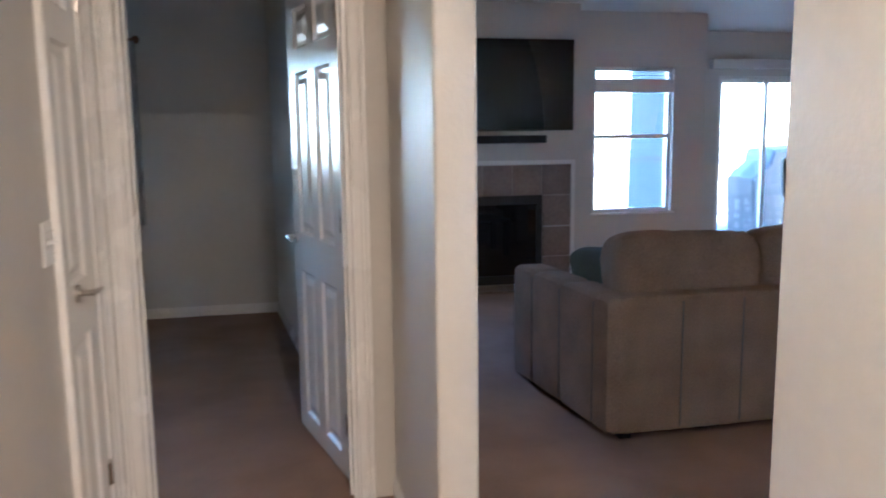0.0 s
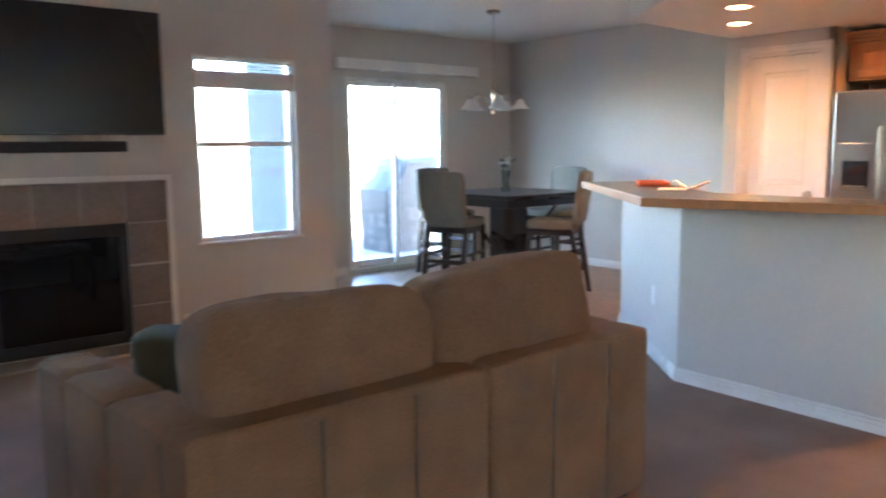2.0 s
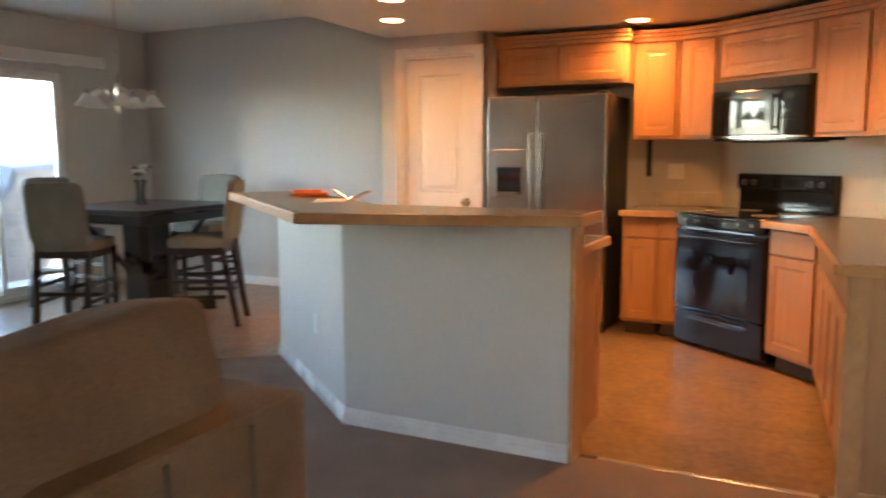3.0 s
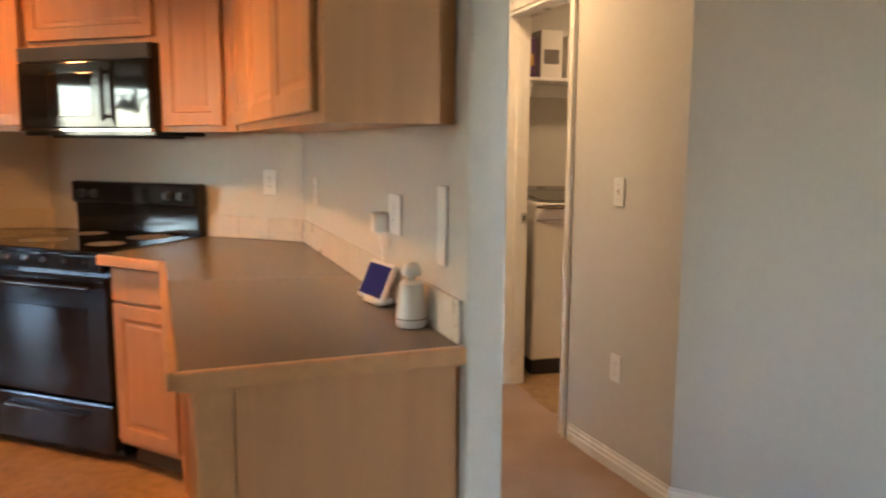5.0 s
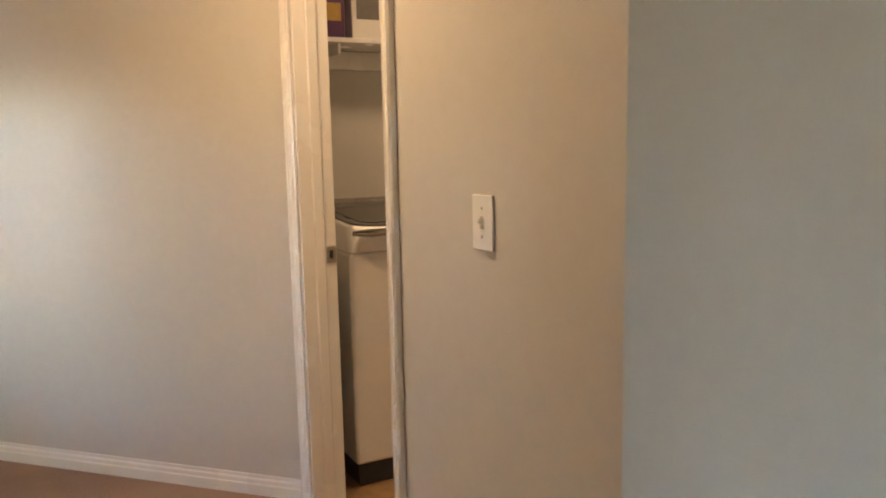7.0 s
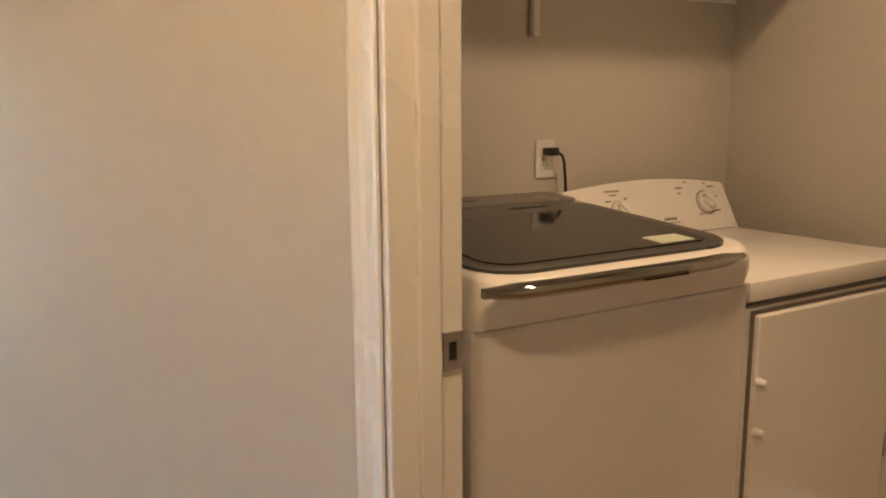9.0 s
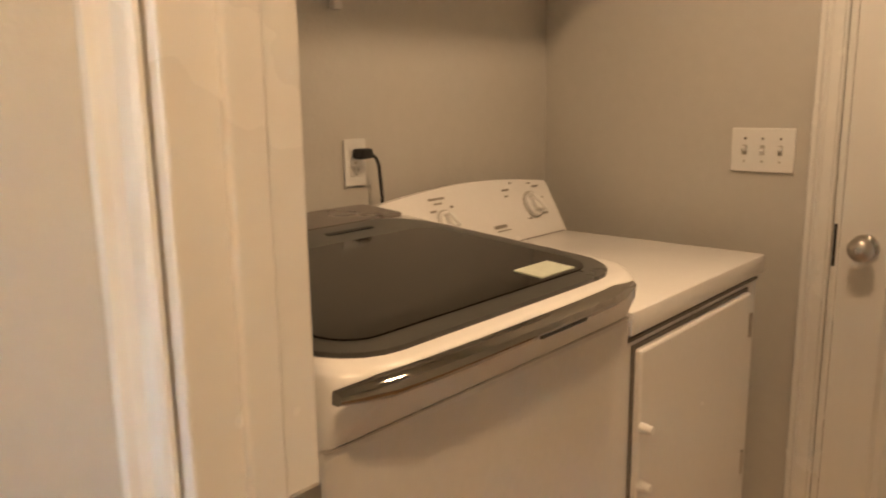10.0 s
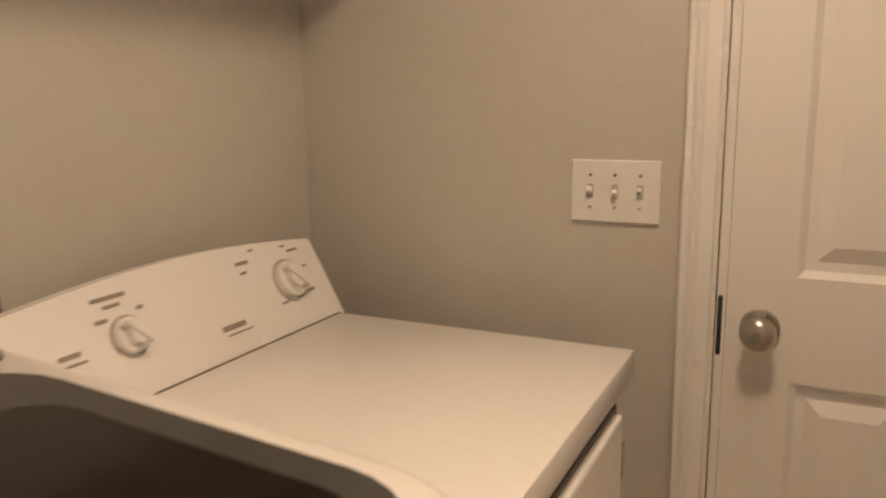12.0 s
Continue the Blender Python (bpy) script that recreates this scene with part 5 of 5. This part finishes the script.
# top-loading washer: left of the dryer, front towards -x
ws = thing("washing_machine", "white top-loading washer with a smoked glass lid", "washing machine", pose(WX, -.278, 0, 0, 0, -90))
W = .735
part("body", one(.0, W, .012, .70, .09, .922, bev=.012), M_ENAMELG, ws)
part("plinth", one(.01, W - .01, .02, .69, .004, .09), M_BLACKM, ws, "black recessed base")
part("front_seam", one(.012, W - .012, .009, .02, .9195, .922), M_SLOT, ws)
def rounded(x0, x1, y0, y1, r, seg=6):
    pts = []
    for cx, cy, a0 in ((x1 - r, y1 - r, 0), (x0 + r, y1 - r, 90), (x0 + r, y0 + r, 180), (x1 - r, y0 + r, 270)):
        for k in range(seg + 1):
            a = radians(a0 + 90 * k / seg)
            pts.append((cx + r * math.cos(a), cy + r * math.sin(a)))
    return pts


def lid_z(y):
    return 1.018 + (y - .03) * .072


def lid_sheet(pts, lift, thick):
    bm = B()
    top = [bm.verts.new((x, y, lid_z(y) + lift)) for x, y in pts]
    bot = [bm.verts.new((x, y, lid_z(y) + lift - thick)) for x, y in pts]
    bm.faces.new(top)
    bm.faces.new(list(reversed(bot)))
    for i in range(len(pts)):
        j = (i + 1) % len(pts)
        bm.faces.new((top[i], bot[i], bot[j], top[j]))
    bmesh.ops.recalc_face_normals(bm, faces=bm.faces)
    return bm


def shell_ring(inset, y0, y1, r_front, r_back, z):
    """Plan outline with large front corners; z is a height or a function of y."""
    pts = []
    x0, x1 = inset, W - inset
    for cx, cy, a0, r in ((x1 - r_back, y1 - r_back, 0, r_back), (x0 + r_back, y1 - r_back, 90, r_back), (x0 + r_front, y0 + r_front, 180, r_front), (x1 - r_front, y0 + r_front, 270, r_front)):
        for k in range(9):
            a = radians(a0 + 90 * k / 8)
            y = cy + r * math.sin(a)
            pts.append((cx + r * math.cos(a), y, z(y) if callable(z) else z))
    return pts


bm = B()
rings = [[bm.verts.new(p) for p in ring] for ring in (
    shell_ring(.003, .010, .70, .030, .01, .923), shell_ring(.001, -.004, .70, .045, .01, .945), shell_ring(.001, -.022, .70, .070, .01, .968),
    shell_ring(.002, -.034, .70, .095, .012, lambda y: lid_z(y) - .026), shell_ring(.006, -.036, .698, .105, .014, lambda y: lid_z(y) - .008),
    shell_ring(.012, -.030, .694, .105, .014, lambda y: lid_z(y)), shell_ring(.020, -.022, .69, .10, .014, lambda y: lid_z(y) + .003))]
for a, b in zip(rings, rings[1:]):
    for i in range(len(a)):
        j = (i + 1) % len(a)
        bm.faces.new((a[i], a[j], b[j], b[i]))
bm.faces.new(list(reversed(rings[0])))
bm.faces.new(rings[-1])
bmesh.ops.recalc_face_normals(bm, faces=bm.faces)
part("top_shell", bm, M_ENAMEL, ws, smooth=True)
ld = part("lid_frame", lid_sheet(rounded(.024, W - .050, -.006, .545, .10), .010, .016), mat("lid_grey_band", (.058, .058, .052), .3, bump=0), ws, "dark grey lid border")
part("lid_glass", lid_sheet(rounded(.062, W - .092, .033, .425, .06), .0125, .004), M_SMOKE, ld, "smoked glass window")
part("lid_sticker", lid_sheet([(.49, .042), (.587, .042), (.587, .098), (.49, .098)], .0145, .003), M_STICK, ld, "pale rating sticker")
part("console", lid_sheet(rounded(.03, W - .03, .553, .688, .02), .010, .012), mat("washer_console", (.15, .13, .115), .3, bump=0), ws, "brown-grey rear console")
part("console_badge", lid_sheet([(.43, .485), (.545, .485), (.545, .50), (.43, .50)], .0115, .002), M_BLACKM, ws)
part("console_badge", lid_sheet([(.28, .62), (.42, .62), (.42, .632), (.28, .632)], .0115, .002), M_INK_GAP, ws)
bm = B()
pts = [(.000 + .655 * k / 20) for k in range(21)]
sec = [(.004, -.014), (-.011, -.015), (-.020, -.010), (-.024, -.002), (-.021, .006), (-.012, .011), (.002, .012)]
rings = []
for k, x in enumerate(pts):
    s = min(1.0, .6 + min(k, 20 - k) * .2)
    bend = .020 * (1 - ((x - .328) / .34) ** 4)
    rings.append([bm.verts.new((x, -.020 - bend + y * s, 1.001 + z * s)) for y, z in sec])
for a, b in zip(rings, rings[1:]):
    for i in range(len(sec)):
        j = (i + 1) % len(sec)
        bm.faces.new((a[i], a[j], b[j], b[i]))
bm.faces.new(rings[0])
bm.faces.new(list(reversed(rings[-1])))
bmesh.ops.recalc_face_normals(bm, faces=bm.faces)
hd = part("lid_handle", bm, M_CHROMED, ws, "curved chrome handle strip", True)
part("finger_grip", one(.34, .46, -.061, -.046, .988, .994, bev=.002), M_BLACK, hd)

# dryer
dy = thing("clothes_dryer", "white front-loading clothes dryer with a sloped control panel", "dryer", pose(WX + .01, -1.02, 0, 0, 0, -90))
W = .675
part("body", one(.0, W, .015, .69, .03, .865, bev=.008), M_ENAMEL, dy)
part("top", one(-.004, W + .004, .0, .61, .878, .925, bev=.005), M_ENAMEL, dy, smooth=True)
part("gap_line", one(.006, W - .006, .012, .02, .862, .868), M_INK_GAP, dy)
dd = part("door", one(.03, W - .085, -.004, .016, .16, .845, bev=.006), M_ENAMEL, dy)
# Dark sheet rimming the door; its grey paints in the gap's shade.
part("door_shadow_gap", one(.02, W - .072, .010, .0145, .15, .853), M_INK_GAP, dy)
for z in (.40, .76):
    part("hinge", one(W - .084, W - .066, -.004, .012, z - .03, z + .03, bev=.002), M_NICKEL, dd)
bm = B()
tube(bm, (.035, -.004, .69), (.035, -.03, .69), .011, .008)
part("door_pull", bm, M_WHITEP, dd)
bm = B()
tube(bm, (.035, -.004, .57), (.035, -.03, .57), .011, .008)
part("door_pull", bm, M_WHITEP, dd)
bm = B()
y0 = .585
cross = [(y0, .918), (y0 + .012, .94), (.662, 1.058), (.672, 1.066), (.70, 1.062), (.70, .87), (y0, .87)]
sa, sb = [], []
for k in range(13):
    x = (W + .02) * k / 12
    rise = .025 * math.sin(math.pi * k / 12)
    ring = [bm.verts.new((x, y, z + (rise if z > .95 else 0))) for y, z in cross]
    sa.append(ring)
for a, b in zip(sa, sa[1:]):
    for i in range(len(cross)):
        j = (i + 1) % len(cross)
        bm.faces.new((a[i], a[j], b[j], b[i]))
bm.faces.new(sa[0])
bm.faces.new(list(reversed(sa[-1])))
bmesh.ops.recalc_face_normals(bm, faces=bm.faces)
cpnl = part("control_panel", bm, M_ENAMEL, dy, smooth=True)


def on_panel(x, s):
    """A pose on the sloped dryer panel, s metres up the slope, z axis outwards."""
    rise = .118 + .025 * math.sin(math.pi * x / (W + .02))
    a, f = math.atan2(rise, .065), s / .150
    y, z = y0 + .012 + .065 * f, .94 + rise * f
    return Matrix.Translation((x, y, z)) @ Matrix.Rotation(a, 4, "X")


for x, s, r in ((.58, .078, .036), (.20, .072, .028)):
    bm = B()
    lathe(bm, [(r, .0), (r, .008), (r * .92, .012), (r * .6, .013), (r * .55, .026), (.0, .027)], m=on_panel(x, s), seg=28)
    k = part("dial", bm, M_WHITEP, cpnl, smooth=True)
    bm = B()
    lathe(bm, [(r * 1.02, .0015), (r * 1.05, .003), (r * 1.16, .003), (r * 1.18, .0015)], m=on_panel(x, s), seg=32)
    part("dial_ring", bm, M_SLOT, k, "grey printed ring", True)
    part("grip", one(-r * .16, r * .16, -r * .9, r * .9, .012, .032, bev=.003, m=on_panel(x, s) @ Matrix.Rotation(.7, 4, "Z")), M_WHITEP, k)
bm = B()
lathe(bm, [(.012, 0), (.011, .012), (.0, .013)], m=on_panel(.09, .03), seg=18)
part("start_button", bm, M_INK_GAP, cpnl, smooth=True)
for x, s, w_, h_ in ((.10, .075, .035, .007), (.10, .062, .045, .004), (.19, .135, .06, .006), (.19, .122, .03, .005), (.165, .105, .022, .006), (.235, .107, .012, .006), (.40, .03, .055, .009), (.41, .018, .06, .003),
                     (.475, .128, .03, .006), (.47, .11, .014, .005), (.51, .148, .012, .004), (.60, .148, .014, .004), (.625, .138, .03, .005), (.64, .10, .012, .004), (.625, .048, .03, .006), (.545, .038, .02, .004)):
    part("print_mark", one(-w_ / 2, w_ / 2, -h_ / 2, h_ / 2, .0008, .0016, m=on_panel(x, s)), M_MARK, cpnl)
part("panel_seam", one(.0, W, .581, .5855, .9235, .9262), M_INK_GAP, dy)
# switch plate, outlet with plug and cord
toggles(plate("light_switch", pose(7.795, -1.865, 1.168, 0, 0, 180), .165, .115, "white triple toggle switch plate on the laundry wall"), (-.046, 0, .046))
duplex(plate("power_outlet", pose(8.484, -1.04, 1.163, 0, 0, -90), .07, .115, "white outlet plate behind the washer", "outlet"))
pg = thing("power_plug", "black appliance plug and cord in the laundry outlet", "plug", pose(8.476, -1.045, 1.185, 0, 0, -90))
part("plug_body", one(-.018, .022, -.034, -.0005, -.012, .012, bev=.005), M_CABLE, pg)
cc = bpy.data.curves.new("cord", "CURVE")
cc.dimensions, cc.bevel_depth = "3D", .0045
sp = cc.splines.new("BEZIER")
sp.bezier_points.add(3)
for bp_, co in zip(sp.bezier_points, ((.018, -.022, 0), (.034, -.028, -.012), (.045, -.03, -.06), (.048, -.03, -.30))):
    bp_.co = co
    bp_.handle_left_type = bp_.handle_right_type = "AUTO"
cc.materials.append(M_CABLE)
cord = new("cord", cc)
cord.parent = pg
# shelf with brackets and goods
sh_ = thing("laundry_shelf", "white wall shelf with rod brackets above the washer", "shelf", pose(8.484, -.19, 0))
part("board", one(-.32, .0, -1.66, .0, 1.745, 1.765, bev=.003), M_TRIM, sh_)
part("cleat", one(-.018, .0, -1.66, .0, 1.66, 1.744, bev=.003), M_TRIM, sh_)
for y in (-.25, -.80):
    bm = B()
    box(bm, -.022, -.002, y - .012, y + .012, 1.517, 1.744, .002)
    box(bm, -.30, -.02, y - .006, y + .006, 1.70, 1.744, .002)
    part("bracket", bm, M_TRIM, sh_)


def carton(m, w, d, h, material, label, stripe=None):
    t = thing("detergent_box", label, "box", m)
    part("carton", one(-w / 2, w / 2, -d / 2, d / 2, 0, h, bev=.004), material, t)
    if stripe:
        part("label_patch", one(-w / 2 - .001, -w / 2 + .001, -d * .35, d * .35, h * .3, h * .6), stripe, t)
    return t


carton(pose(8.30, -.30, 1.766), .12, .09, .22, M_GREEN, "green pack of laundry goods on the shelf", M_PAPER)
carton(pose(8.28, -.42, 1.766), .14, .12, .24, M_PURPLE, "dark purple detergent pack on the shelf", M_GOLD)
carton(pose(8.33, -.60, 1.766), .16, .15, .30, M_PAPER, "white cardboard box on the laundry shelf", M_INK_GAP)
carton(pose(8.33, -.78, 1.766), .16, .14, .27, M_PAPER, "white cardboard box on the laundry shelf", M_INK_GAP)
# bedroom curtain and hook
bm = B()
folds = [[bm.verts.new((-.62 + i * .006, 5.958 + .02 * math.sin(i * .65) + dy_, z)) for i in range(49)] for dy_, z in ((-.003, .75), (-.003, 2.112), (.003, 2.112), (.003, .75))]
for a, b in ((0, 1), (1, 2), (2, 3), (3, 0)):
    for i in range(48):
        bm.faces.new((folds[a][i], folds[a][i + 1], folds[b][i + 1], folds[b][i]))
for i in (0, 48):
    bm.faces.new([r[i] for r in folds])
bmesh.ops.recalc_face_normals(bm, faces=bm.faces)
tagged(put("curtain", bm, M_CLOTH), "grey drape hanging at the bedroom wall", "curtain")
bm = B()
tube(bm, (-.7, 5.96, 2.11), (-.35, 5.96, 2.11), .012)
bmesh.ops.create_uvsphere(bm, u_segments=12, v_segments=8, radius=.03, matrix=Matrix.Translation((-.33, 5.96, 2.11)))
box(bm, -.39, -.37, 5.95, 6.048, 2.10, 2.12)
tagged(put("curtain_rod", bm, mat("stained_rod_wood", (0.16, 0.08, 0.04), 0.35), True), "stained wooden curtain rod with a round finial", "curtain rod")
